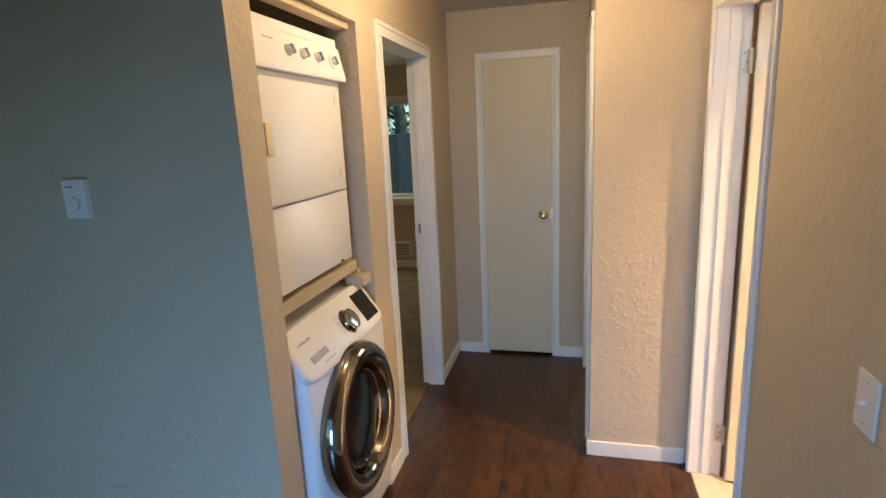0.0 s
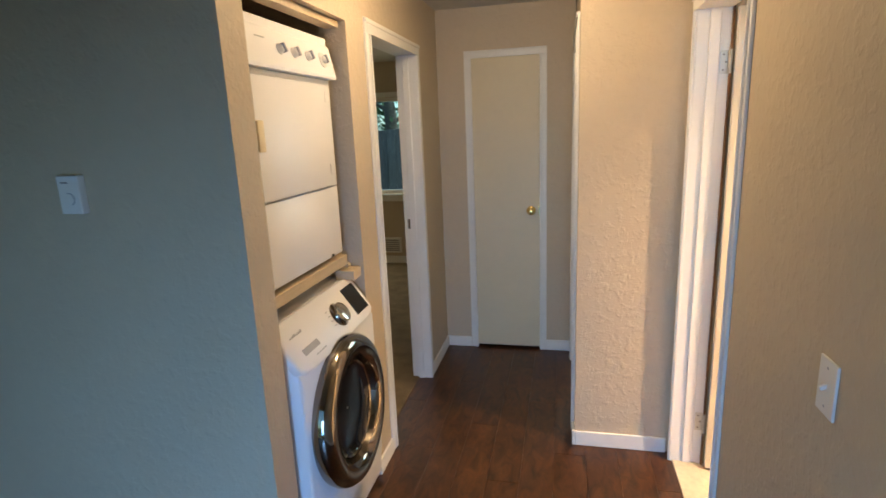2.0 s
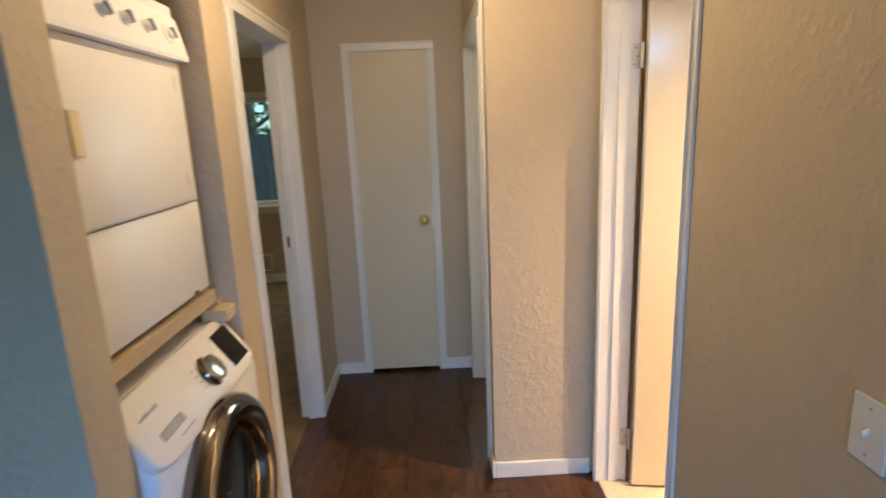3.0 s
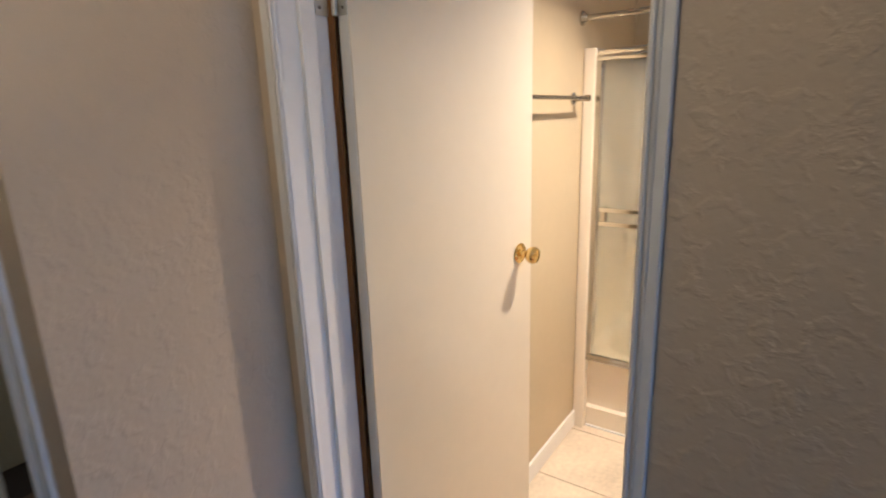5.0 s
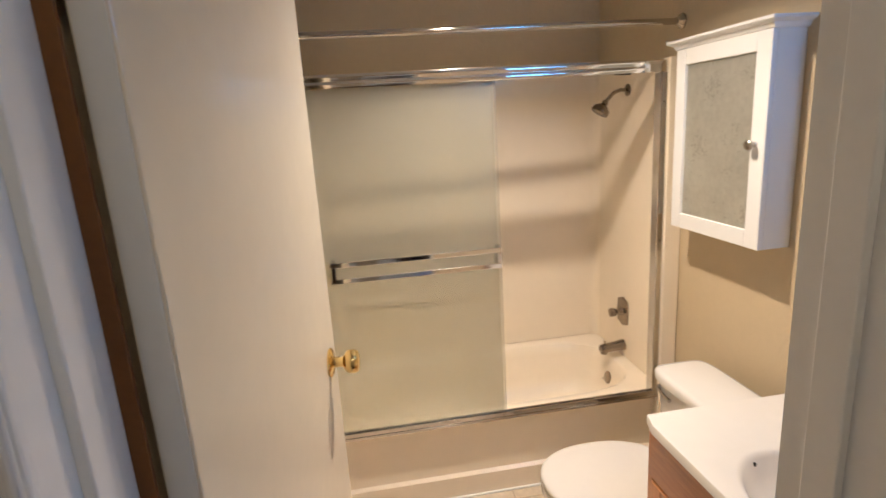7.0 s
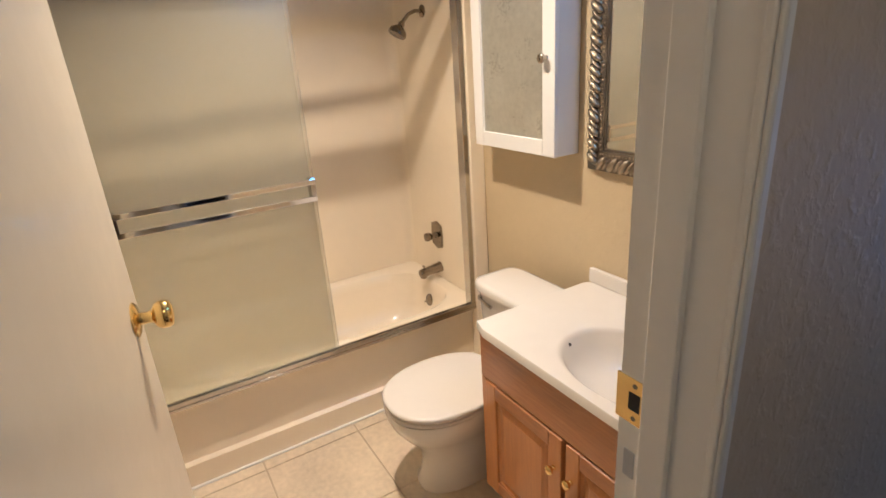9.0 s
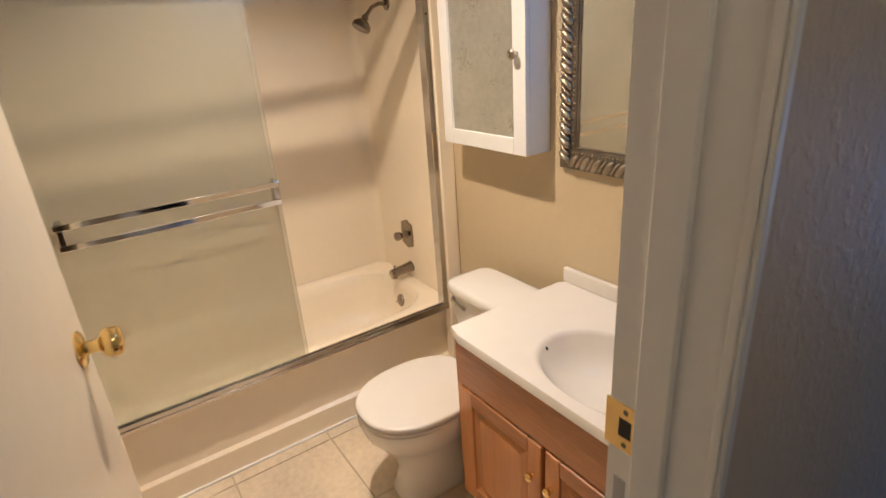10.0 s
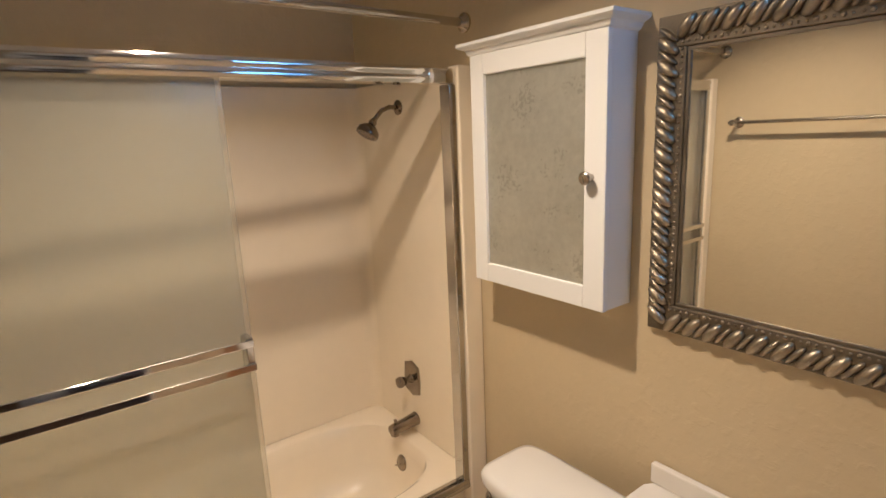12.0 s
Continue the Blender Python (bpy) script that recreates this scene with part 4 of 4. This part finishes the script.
for x, y0, y1 in ((FX - 0.010, 1.992, 2.690), (FX + 0.018, 1.998, 2.692)):
    bm = BM()
    bx(bm, x, y0, RIM + 0.022, x + 0.005, y1, 1.790, 0.001)
    pn = part("pane", bm, M_FROST, doors, "frosted glass sliding panel")
    pn.visible_shadow = False
    if x < FX:
        for z in (1.137, 1.074):
            bm = BM()
            bx(bm, x - 0.046, y0 + 0.008, z - 0.0095, x - 0.040, y1 - 0.02, z + 0.0095, 0.002)
            part("towel_bar", bm, M_BRIGHT, pn, "flat chrome towel bar")
        for yy in (y0 + 0.018, y1 - 0.035):
            bm = BM()
            bx(bm, x - 0.040, yy - 0.009, 1.062, x + 0.008, yy + 0.009, 1.150, 0.002)
            part("bracket", bm, M_CHROME, pn)
        bm = BM()
        bx(bm, x - 0.004, y0 + 0.02, RIM + 0.016, x + 0.010, y0 + 0.045, RIM + 0.036, 0.002)
        part("guide", bm, M_ALU, pn)

rod = thing("curtain_rod", (2.47, 2.0, 1.955), "chrome shower curtain rod across the tub alcove", "curtain rod")
bm = BM()
tube(bm, [(2.520, BY0 + 0.004, 1.966), (2.445, BY1 - 0.004, 1.950)], 0.0125, 18)
part("tube", bm, M_CHROME, rod, "", True)
for x, y, z, d in ((2.520, BY0, 1.966, 1), (2.445, BY1, 1.950, -1)):
    bm = BM()
    lathe(bm, (x, y, z), (0, d, 0), [(0, 0.030), (0.006, 0.030), (0.012, 0.020), (0.022, 0.016), (0.024, 0.013)], 20)
    part("flange", bm, M_NICKEL, rod, "", True)

SW = BY0 + 0.018
sh = thing("wall_shower", (2.905, SW, 1.733), "dark nickel shower head on a bent arm", "shower head")
bm = BM()
lathe(bm, (2.905, SW, 1.733), (0, 1, 0), [(0, 0.028), (0.004, 0.028), (0.010, 0.018), (0.012, 0.010)], 24)
part("flange", bm, M_AGEDNICKEL, sh, "", True)
bm = BM()
tube(bm, [(2.905, SW, 1.733), (2.905, SW + 0.04, 1.735), (2.905, SW + 0.075, 1.722), (2.905, SW + 0.100, 1.697), (2.905, SW + 0.112, 1.682)], 0.0085, 14)
part("arm", bm, M_AGEDNICKEL, sh, "", True)
bm = BM()
lathe(bm, (2.905, SW + 0.108, 1.690), (0, 0.55, -0.83), [(0, 0.011), (0.012, 0.016), (0.020, 0.013), (0.030, 0.026), (0.044, 0.040), (0.058, 0.043), (0.066, 0.041), (0.067, 0.034), (0.064, 0.004)], 28)
hdp = part("head", bm, M_AGEDNICKEL, sh, "", 35)
bm = BM()
d = Vector((0, 0.55, -0.83)).normalized()
a, b2, _ = frame_of(d)
for k in range(14):
    t = 2 * math.pi * k / 14
    blob(bm, Vector((2.905, SW + 0.108, 1.690)) + d * 0.0665 + (a * math.cos(t) + b2 * math.sin(t)) * 0.029, (0.0028, 0.0028, 0.0028), None, 6, 4)
part("nozzles", bm, M_APPLGREY, hdp)

valve = thing("shower_valve", (2.913, SW, 0.628), "dark nickel tub valve with a shield-shaped plate", "shower valve")
bm = BM()
outl = [(-0.050, 0.060), (0.0, 0.078), (0.050, 0.060), (0.056, 0.0), (0.050, -0.060), (0.0, -0.078), (-0.050, -0.060), (-0.056, 0.0)]
rings = [[bm.verts.new((2.913 + s * x, SW + dy, 0.628 + s * z)) for x, z in outl] for dy, s in ((0, 1), (0.005, 1), (0.009, 0.9))]
loft(bm, rings)
part("plate", bm, M_AGEDNICKEL, valve)
bm = BM()
lathe(bm, (2.913, SW + 0.008, 0.628), (0, 1, 0), [(0, 0.020), (0.01, 0.015), (0.030, 0.012), (0.038, 0.020), (0.055, 0.024), (0.066, 0.021), (0.070, 0.010)], 20)
part("handle", bm, M_AGEDNICKEL, valve, "", 40)
spout = thing("tub_spout", (2.905, SW, 0.44), "dark nickel tub spout on the surround", "tub spout")
bm = BM()
lathe(bm, (2.905, SW, 0.445), (0, 1, -0.08), [(0, 0.030), (0.01, 0.028), (0.06, 0.025), (0.11, 0.024), (0.128, 0.021), (0.134, 0.012)], 22)
tube(bm, [(2.905, SW + 0.108, 0.440), (2.905, SW + 0.110, 0.408)], [0.021, 0.018], 18)
part("spout", bm, M_AGEDNICKEL, spout, "", 40)
bm = BM()
lathe(bm, (2.905, SW + 0.105, 0.458), (0, 0, 1), [(0, 0.004), (0.012, 0.004), (0.013, 0.007), (0.018, 0.007)], 10)
part("diverter", bm, M_AGEDNICKEL, spout)

# towel bar behind the door
tb = thing("towel_bar", (2.06, BY1, 1.62), "brushed metal towel bar on the wall behind the door", "towel bar")
bm = BM()
tube(bm, [(1.69, BY1 - 0.065, 1.622), (2.38, BY1 - 0.065, 1.622)], 0.008, 14)
part("bar", bm, M_NICKEL, tb, "", True)
for x in (1.705, 2.362):
    bm = BM()
    lathe(bm, (x, BY1, 1.622), (0, -1, 0), [(0, 0.026), (0.005, 0.026), (0.012, 0.014), (0.045, 0.010), (0.055, 0.014), (0.075, 0.014), (0.078, 0.006)], 18)
    part("post", bm, M_NICKEL, tb, "", 40)

# toilet
TC = 2.000
wc = thing("toilet", (TC, 1.65, 0), "white porcelain toilet with its lid closed", "toilet")
bm = BM()
rows = [(0.0, 1.70, 0.105, 0.205), (0.02, 1.70, 0.108, 0.208), (0.05, 1.70, 0.098, 0.190), (0.12, 1.705, 0.092, 0.175), (0.19, 1.72, 0.105, 0.180), (0.25, 1.745, 0.140, 0.205), (0.31, 1.765, 0.170, 0.225), (0.352, 1.77, 0.181, 0.232), (0.370, 1.77, 0.180, 0.231)]
loft(bm, [superring(bm, TC, yc, z, a, b, 2.3, 40) for z, yc, a, b in rows])
part("bowl", bm, M_PORC, wc, "", 60)
bm = BM()
bx(bm, TC - 0.12, 1.40, 0.10, TC + 0.12, 1.62, 0.37, 0.03, None, 3)
part("tank_shelf", bm, M_PORC, wc, "", 50)


def oval_slab(z0, z1, yc, a, b, r):
    bm = BM()
    zs = [(z0, 1 - r), (z0 + (z1 - z0) * 0.25, 1), (z0 + (z1 - z0) * 0.7, 1), (z1 - 0.002, 1 - r * 0.6), (z1, 1 - r * 2)]
    rings = []
    for z, s in zs:
        ring = superring(bm, TC, yc, z, a * s, b * s, 2.25, 48)
        for v in ring:
            v.co.y = max(v.co.y, yc - b * 0.86)
        rings.append(ring)
    loft(bm, rings)
    return bm


part("seat", oval_slab(0.372, 0.388, 1.765, 0.185, 0.238, 0.02), M_SEAT, wc, "", 50)
part("lid", oval_slab(0.390, 0.412, 1.763, 0.187, 0.240, 0.025), M_SEAT, wc, "closed white lid", 50)
for x in (TC - 0.07, TC + 0.07):
    bm = BM()
    tube(bm, [(x - 0.02, 1.553, 0.395), (x + 0.02, 1.553, 0.395)], 0.010, 10)
    part("hinge", bm, M_SEAT, wc, "", True)
bm = BM()
rings = []
for z, a, b in ((0.36, 0.170, 0.078), (0.375, 0.185, 0.090), (0.66, 0.205, 0.102), (0.668, 0.203, 0.100)):
    rings.append(superring(bm, TC - 0.018, 1.392, z - 0.012, a, b, 7, 40))
loft(bm, rings)
tank = part("tank", bm, M_PORC, wc, "", 50)
bm = BM()
rings = []
for z, a, b in ((0.664, 0.206, 0.104), (0.668, 0.216, 0.114), (0.690, 0.218, 0.116), (0.702, 0.212, 0.110), (0.706, 0.195, 0.095)):
    rings.append(superring(bm, TC - 0.018, 1.396, z - 0.012, a, b, 6, 44))
loft(bm, rings)
part("tank_lid", bm, M_PORC, wc, "", 60)
bm = BM()
lathe(bm, (TC + 0.155, 1.484, 0.618), (0, 1, 0), [(0, 0.012), (0.008, 0.012), (0.014, 0.008)], 14)
tube(bm, [(TC + 0.155, 1.498, 0.618), (TC + 0.10, 1.502, 0.612), (TC + 0.07, 1.500, 0.608)], [0.006, 0.006, 0.008], 10)
part("flush_lever", bm, M_CHROME, tank, "chrome flush lever", True)

# vanity
VX0, VX1, VF, VT = 0.962, 1.800, 1.722, 0.705
van = thing("vanity_cabinet", (1.38, 1.48, 0), "honey oak vanity cabinet with two panelled doors", "vanity cabinet")
bm = BM()
bx(bm, VX0, BY0 + 0.002, 0.085, VX1, VF - 0.002, 0.585, 0.001)
bx(bm, VX1 - 0.016, BY0 + 0.002, 0.585, VX1, VF - 0.002, VT, 0.001)
bx(bm, VX0, BY0 + 0.002, 0.0, VX1, VF - 0.07, 0.085)
part("body", bm, M_OAK, van)
bm = BM()
bx(bm, VX0, VF - 0.002, 0.545, VX1, VF + 0.016, VT - 0.002, 0.002)
part("top_rail", bm, M_OAKH, van, "plain oak rail under the top")
bm = BM()
bx(bm, VX1 - 0.022, VF - 0.002, 0.085, VX1, VF + 0.015, 0.543, 0.001)
part("stile", bm, M_OAK, van)
bm = BM()
bx(bm, VX0, VF - 0.002, 0.085, 0.985, VF + 0.015, 0.543, 0.001)
part("stile", bm, M_OAK, van)
for x0, x1, kx in ((1.418, 1.776, 1.447), (0.987, 1.402, 1.378)):
    z0, z1 = 0.095, 0.538
    s = 0.052
    bm = BM()
    fx0, fx1, fz0, fz1 = x0 + s, x1 - s, z0 + s, z1 - s
    lv = [(VF + 0.001, -0.004), (VF + 0.012, -0.001), (VF + 0.007, 0.008), (VF + 0.008, 0.014), (VF + 0.015, 0.034), (VF + 0.0155, 0.036)]
    rings = [[bm.verts.new(p) for p in ((fx0 + i, y, fz0 + i), (fx1 - i, y, fz0 + i), (fx1 - i, y, fz1 - i), (fx0 + i, y, fz1 - i))] for y, i in lv]
    loft(bm, rings)
    d = part("door", bm, M_OAK, van, "raised-panel oak door")
    for nm, b, y1, mt in (("stile", (x0, z0, x0 + s, z1), VF + 0.020, M_OAK), ("stile", (x1 - s, z0, x1, z1), VF + 0.020, M_OAK),
                          ("rail", (x0 + s, z0, x1 - s, z0 + s), VF + 0.0197, M_OAKH), ("rail", (x0 + s, z1 - s, x1 - s, z1), VF + 0.0197, M_OAKH)):
        bm = BM()
        bx(bm, b[0], VF, b[1], b[2], y1, b[3], 0.004)
        part(nm, bm, mt, d)
    bm = BM()
    lathe(bm, (kx, VF + 0.019, 0.425), (0, 1, 0), [(0, 0.008), (0.003, 0.008), (0.008, 0.006), (0.016, 0.013), (0.022, 0.014), (0.027, 0.010), (0.028, 0.002)], 18)
    part("knob", bm, M_BRASS, d, "small metal knob", True)

top = thing("washbasin", (1.385, 1.48, VT), "white cultured marble vanity top with an oval basin", "vanity top")
cx, cy, A2, B2 = 1.345, 1.545, 0.240, 0.172
X0, X1, Y0, Y1, ZT = 0.953, 1.818, BY0 + 0.003, 1.750, 0.735
bm = BM()
N = 64
inner = superring(bm, cx, cy, ZT, A2, B2, 2.15, N)
outer, low = [], []
for v in inner:
    dx, dy = v.co.x - cx, v.co.y - cy
    k = min((X1 - cx if dx > 0 else cx - X0) / max(abs(dx), 1e-6), (Y1 - cy if dy > 0 else cy - Y0) / max(abs(dy), 1e-6))
    outer.append((cx + dx * k, cy + dy * k))
o1 = [bm.verts.new((x, y, ZT)) for x, y in outer]
o2 = [bm.verts.new((x + (0.003 if x > X1 - 0.001 else 0), y + (0.003 if y > Y1 - 0.001 else 0), ZT - 0.006)) for x, y in outer]
o3 = [bm.verts.new((v.co.x, v.co.y, ZT - 0.028)) for v in o2]
rings = [o3, o2, o1, inner]
for z, s in ((ZT - 0.004, 0.965), (ZT - 0.014, 0.93), (ZT - 0.05, 0.86), (ZT - 0.09, 0.72), (ZT - 0.115, 0.50), (ZT - 0.125, 0.25), (ZT - 0.127, 0.10)):
    rings.append(superring(bm, cx, cy - 0.075 * (1 - s), z, A2 * s, B2 * s, 2.1, N))
loft(bm, rings, False)
part("slab_and_basin", bm, M_MARBLE, top, "", 55)
bm = BM()
bx(bm, X0, BY0 + 0.002, ZT + 0.0005, X1 - 0.004, BY0 + 0.022, ZT + 0.054, 0.004)
part("backsplash", bm, M_MARBLE, top)
bm = BM()
lathe(bm, (cx + 0.010, cy - 0.068, ZT - 0.128), (0, 0, 1), [(0, 0.026), (0.004, 0.026), (0.005, 0.019), (0.002, 0.018), (-0.004, 0.016)], 24, False)
part("drain_ring", bm, M_CHROME, top, "", True)
bm = BM()
lathe(bm, (cx + 0.010, cy - 0.068, ZT - 0.130), (0, 0, 1), [(0, 0.018), (0.003, 0.017), (0.0035, 0.002)], 20)
part("drain_hole", bm, M_DARK, top)
bm = BM()
lathe(bm, (cx + A2 * 0.900, cy + 0.035, ZT - 0.022), (-1, 0, 0.5), [(0, 0.006), (0.004, 0.0055)], 12)
part("overflow_hole", bm, M_DARK, top)

fc = 1.388
fau = thing("faucet", (fc, 1.325, ZT), "chrome two-lever bathroom faucet with an arched spout", "faucet")
bm = BM()
loft(bm, [superring(bm, fc, 1.325, z, a, b, 2.6, 36) for z, a, b in ((ZT, 0.082, 0.028), (ZT + 0.010, 0.082, 0.028), (ZT + 0.018, 0.074, 0.022))])
part("base", bm, M_CHROME, fau, "", 40)
bm = BM()
tube(bm, [(fc, 1.325, ZT + 0.015), (fc, 1.322, ZT + 0.065), (fc, 1.329, ZT + 0.104), (fc, 1.355, ZT + 0.126), (fc, 1.386, ZT + 0.116), (fc, 1.402, ZT + 0.084), (fc, 1.407, ZT + 0.056)], [0.024, 0.019, 0.0165, 0.015, 0.0145, 0.014, 0.0145], 18)
part("spout", bm, M_CHROME, fau, "", True)
for s in (-1, 1):
    bm = BM()
    lathe(bm, (fc + s * 0.054, 1.325, ZT + 0.012), (0, 0, 1), [(0, 0.026), (0.010, 0.026), (0.030, 0.019), (0.042, 0.017), (0.048, 0.010)], 20)
    h = part("handle", bm, M_CHROME, fau, "", 40)
    bm = BM()
    tube(bm, [(fc + s * 0.050, 1.325, ZT + 0.046), (fc + s * 0.080, 1.322, ZT + 0.060), (fc + s * 0.112, 1.318, ZT + 0.066)], [0.007, 0.006, 0.0045], 12)
    part("lever", bm, M_CHROME, h, "", True)

# medicine cabinet
CX0, CX1, CY1, CZ0, CZ1 = 1.900, 2.366, 1.335, 1.190, 1.842
cab = thing("medicine_cabinet", (2.13, BY0, CZ0), "white wall cabinet with an aged mirror door and crown moulding", "wall cabinet")
bm = BM()
bx(bm, CX0 + 0.002, BY0 + 0.001, CZ0, CX1 - 0.002, CY1 - 0.019, CZ1, 0.002)
part("body", bm, M_CABWHITE, cab)
bm = BM()
prof = [(0.0, 0.0), (0.006, 0.004), (0.012, 0.016), (0.026, 0.022), (0.030, 0.026), (0.030, 0.034), (0.0, 0.034)]
rings = []
for o, z in prof:
    rings.append([bm.verts.new(p) for p in ((CX0 - o, BY0 + 0.001, CZ1 - 0.004 + z), (CX0 - o, CY1 - 0.004 + o, CZ1 - 0.004 + z), (CX1 + o, CY1 - 0.004 + o, CZ1 - 0.004 + z), (CX1 + o, BY0 + 0.001, CZ1 - 0.004 + z))])
loft(bm, rings)
part("crown", bm, M_CABWHITE, cab, "stepped white crown moulding", 25)
s, y0 = 0.055, CY1 - 0.018
bm = BM()
bx(bm, CX0 + s - 0.004, y0 + 0.0005, CZ0 + s - 0.006, CX1 - s + 0.004, y0 + 0.0028, CZ1 - s + 0.002)
d = part("door", bm, M_CABWHITE, cab)
for nm, b, dy in (("stile", (CX0, CZ0 - 0.001, CX0 + s + 0.006, CZ1 - 0.003), 0), ("stile", (CX1 - s, CZ0 - 0.001, CX1, CZ1 - 0.003), 0),
                  ("rail", (CX0 + s + 0.006, CZ0 - 0.001, CX1 - s, CZ0 + s), 0.0004), ("rail", (CX0 + s + 0.006, CZ1 - s - 0.003, CX1 - s, CZ1 - 0.003), 0.0004)):
    bm = BM()
    bx(bm, b[0], y0, b[1], b[2], CY1 - dy, b[3], 0.003)
    part(nm, bm, M_CABWHITE, d)
bm = BM()
bx(bm, CX0 + s, y0 + 0.003, CZ0 + s - 0.004, CX1 - s + 0.004, y0 + 0.008, CZ1 - s + 0.001)
part("aged_mirror", bm, M_AGED, d, "grey speckled aged mirror glass")
bm = BM()
lathe(bm, (1.940, CY1, 1.513), (0, 1, 0), [(0, 0.009), (0.004, 0.007), (0.012, 0.007), (0.018, 0.015), (0.026, 0.016), (0.031, 0.011), (0.032, 0.002)], 20)
part("knob", bm, M_NICKEL, d, "round brushed metal knob", True)

# framed mirror
MX0, MX1, MZ0, MZ1, FW = 1.010, 1.842, 1.147, 1.853, 0.067
mir = thing("wall_mirror", (1.43, BY0, MZ0), "wall mirror in a pewter rope-twist frame", "mirror")
bm = BM()
bx(bm, MX0 + FW, BY0 + 0.002, MZ0 + FW, MX1 - FW, BY0 + 0.010, MZ1 - FW)
part("mirror_glass", bm, M_MIRROR, mir)
bm = BM()
for b in ((MX0, MZ0, MX1, MZ0 + FW), (MX0, MZ1 - FW, MX1, MZ1), (MX0, MZ0 + FW, MX0 + FW, MZ1 - FW), (MX1 - FW, MZ0 + FW, MX1, MZ1 - FW)):
    bx(bm, b[0], BY0 + 0.001, b[1], b[2], BY0 + 0.018, b[3], 0.003)
part("frame", bm, M_PEWTER2, mir)
bm = BM()
i = FW
for b in ((MX0 + i, MZ0 + i, MX1 - i, MZ0 + i + 0.008), (MX0 + i, MZ1 - i - 0.008, MX1 - i, MZ1 - i), (MX0 + i, MZ0 + i + 0.008, MX0 + i + 0.008, MZ1 - i - 0.008), (MX1 - i - 0.008, MZ0 + i + 0.008, MX1 - i, MZ1 - i - 0.008)):
    bx(bm, b[0], BY0 + 0.0095, b[1], b[2], BY0 + 0.014, b[3], 0.0015)
part("inner_lip", bm, M_PEWTER2, mir)
bm = BM()
step = 0.0135
k = 0
def bead_line(p0, p1):
    global k
    n = int((p1 - p0).length / step)
    for j in range(n + 1):
        k += 1
        c = p0.lerp(p1, j / n)
        big = k % 3 == 0
        blob(bm, c, (0.0048, 0.0035, 0.0048) if big else (0.0032, 0.003, 0.0032), None, 6, 4)
i2 = FW - 0.010
Yb = BY0 + 0.0185
cs = [Vector((MX0 + i2, Yb, MZ0 + i2)), Vector((MX1 - i2, Yb, MZ0 + i2)), Vector((MX1 - i2, Yb, MZ1 - i2)), Vector((MX0 + i2, Yb, MZ1 - i2))]
for p, q in zip(cs, cs[1:] + cs[:1]):
    bead_line(p, q)
part("bead_row", bm, M_PEWTER, mir, "row of small beads", True)
def lobes(p0, p1, horizontal):
    """Slanting rounded lobes of the rope moulding, large and small by turns."""
    n = round((p1 - p0).length / 0.0235)
    for j in range(n):
        c = p0.lerp(p1, (j + 0.5) / n)
        big = j % 2 == 0
        key = (horizontal, big)
        if key not in LOBE:
            b = BM()
            tilt = 52 if horizontal else -38
            blob(b, (0, 0, 0), (0.0295 if big else 0.026, 0.0155 if big else 0.011, 0.0125 if big else 0.007), Euler((0, radians(tilt), 0)).to_matrix().to_4x4(), 14, 10)
            o = part("rope_lobe", b, M_PEWTER, mir, "", True)
            LOBE[key] = o.data
        else:
            o = new("rope_lobe", LOBE[key])
            o.parent = mir
            o.matrix_parent_inverse = mir.matrix_basis.inverted()
        o.matrix_basis = Matrix.Translation(c)
LOBE = {}
hw = 0.027
Yr = BY0 + 0.021
lobes(Vector((MX0 + hw, Yr, MZ0 + hw)), Vector((MX0 + hw, Yr, MZ1 - hw)), False)
lobes(Vector((MX1 - hw, Yr, MZ0 + hw)), Vector((MX1 - hw, Yr, MZ1 - hw)), False)
lobes(Vector((MX0 + 2 * hw, Yr, MZ0 + hw)), Vector((MX1 - 2 * hw, Yr, MZ0 + hw)), True)
lobes(Vector((MX0 + 2 * hw, Yr, MZ1 - hw)), Vector((MX1 - 2 * hw, Yr, MZ1 - hw)), True)

# ---- floor pieces ----
P = 0.405
for ix in range(-2, 5):
    for iy in range(-1, 4):
        x0, y0 = 2.040 + (ix - 3) * P, 1.980 + (iy - 2) * P
        x0, x1 = max(x0, BX0 - 0.03), min(x0 + P, TX0 + 0.004)
        y0, y1 = max(y0, BY0 + 0.002), min(y0 + P, BY1 - 0.002)
        if x1 - x0 < 0.02 or y1 - y0 < 0.02:
            continue
        bm = BM()
        bx(bm, x0 + 0.003, y0 + 0.003, -0.006, x1 - 0.003, y1 - 0.003, 0.0, 0.0015, None, 1)
        part("tile", bm, M_TILE, bath_floor)
PW = 0.152
col = 0
x = XL - 0.10
while x < XR + 0.02:
    y = -0.5 - (col * 0.47 % 1.2)
    while y < YE + 0.6:
        y0, y1 = max(y, -0.5), min(y + 1.22, YE + 0.58)
        if y1 - y0 > 0.03:
            bm = BM()
            bx(bm, x + 0.0003, y0 + 0.0003, -0.006, min(x + PW, XR + 0.03) - 0.0003, y1 - 0.0003, 0.0, 0.0006, None, 1)
            part("plank", bm, M_FLOOR, floor)
        y += 1.22
    x += PW
    col += 1
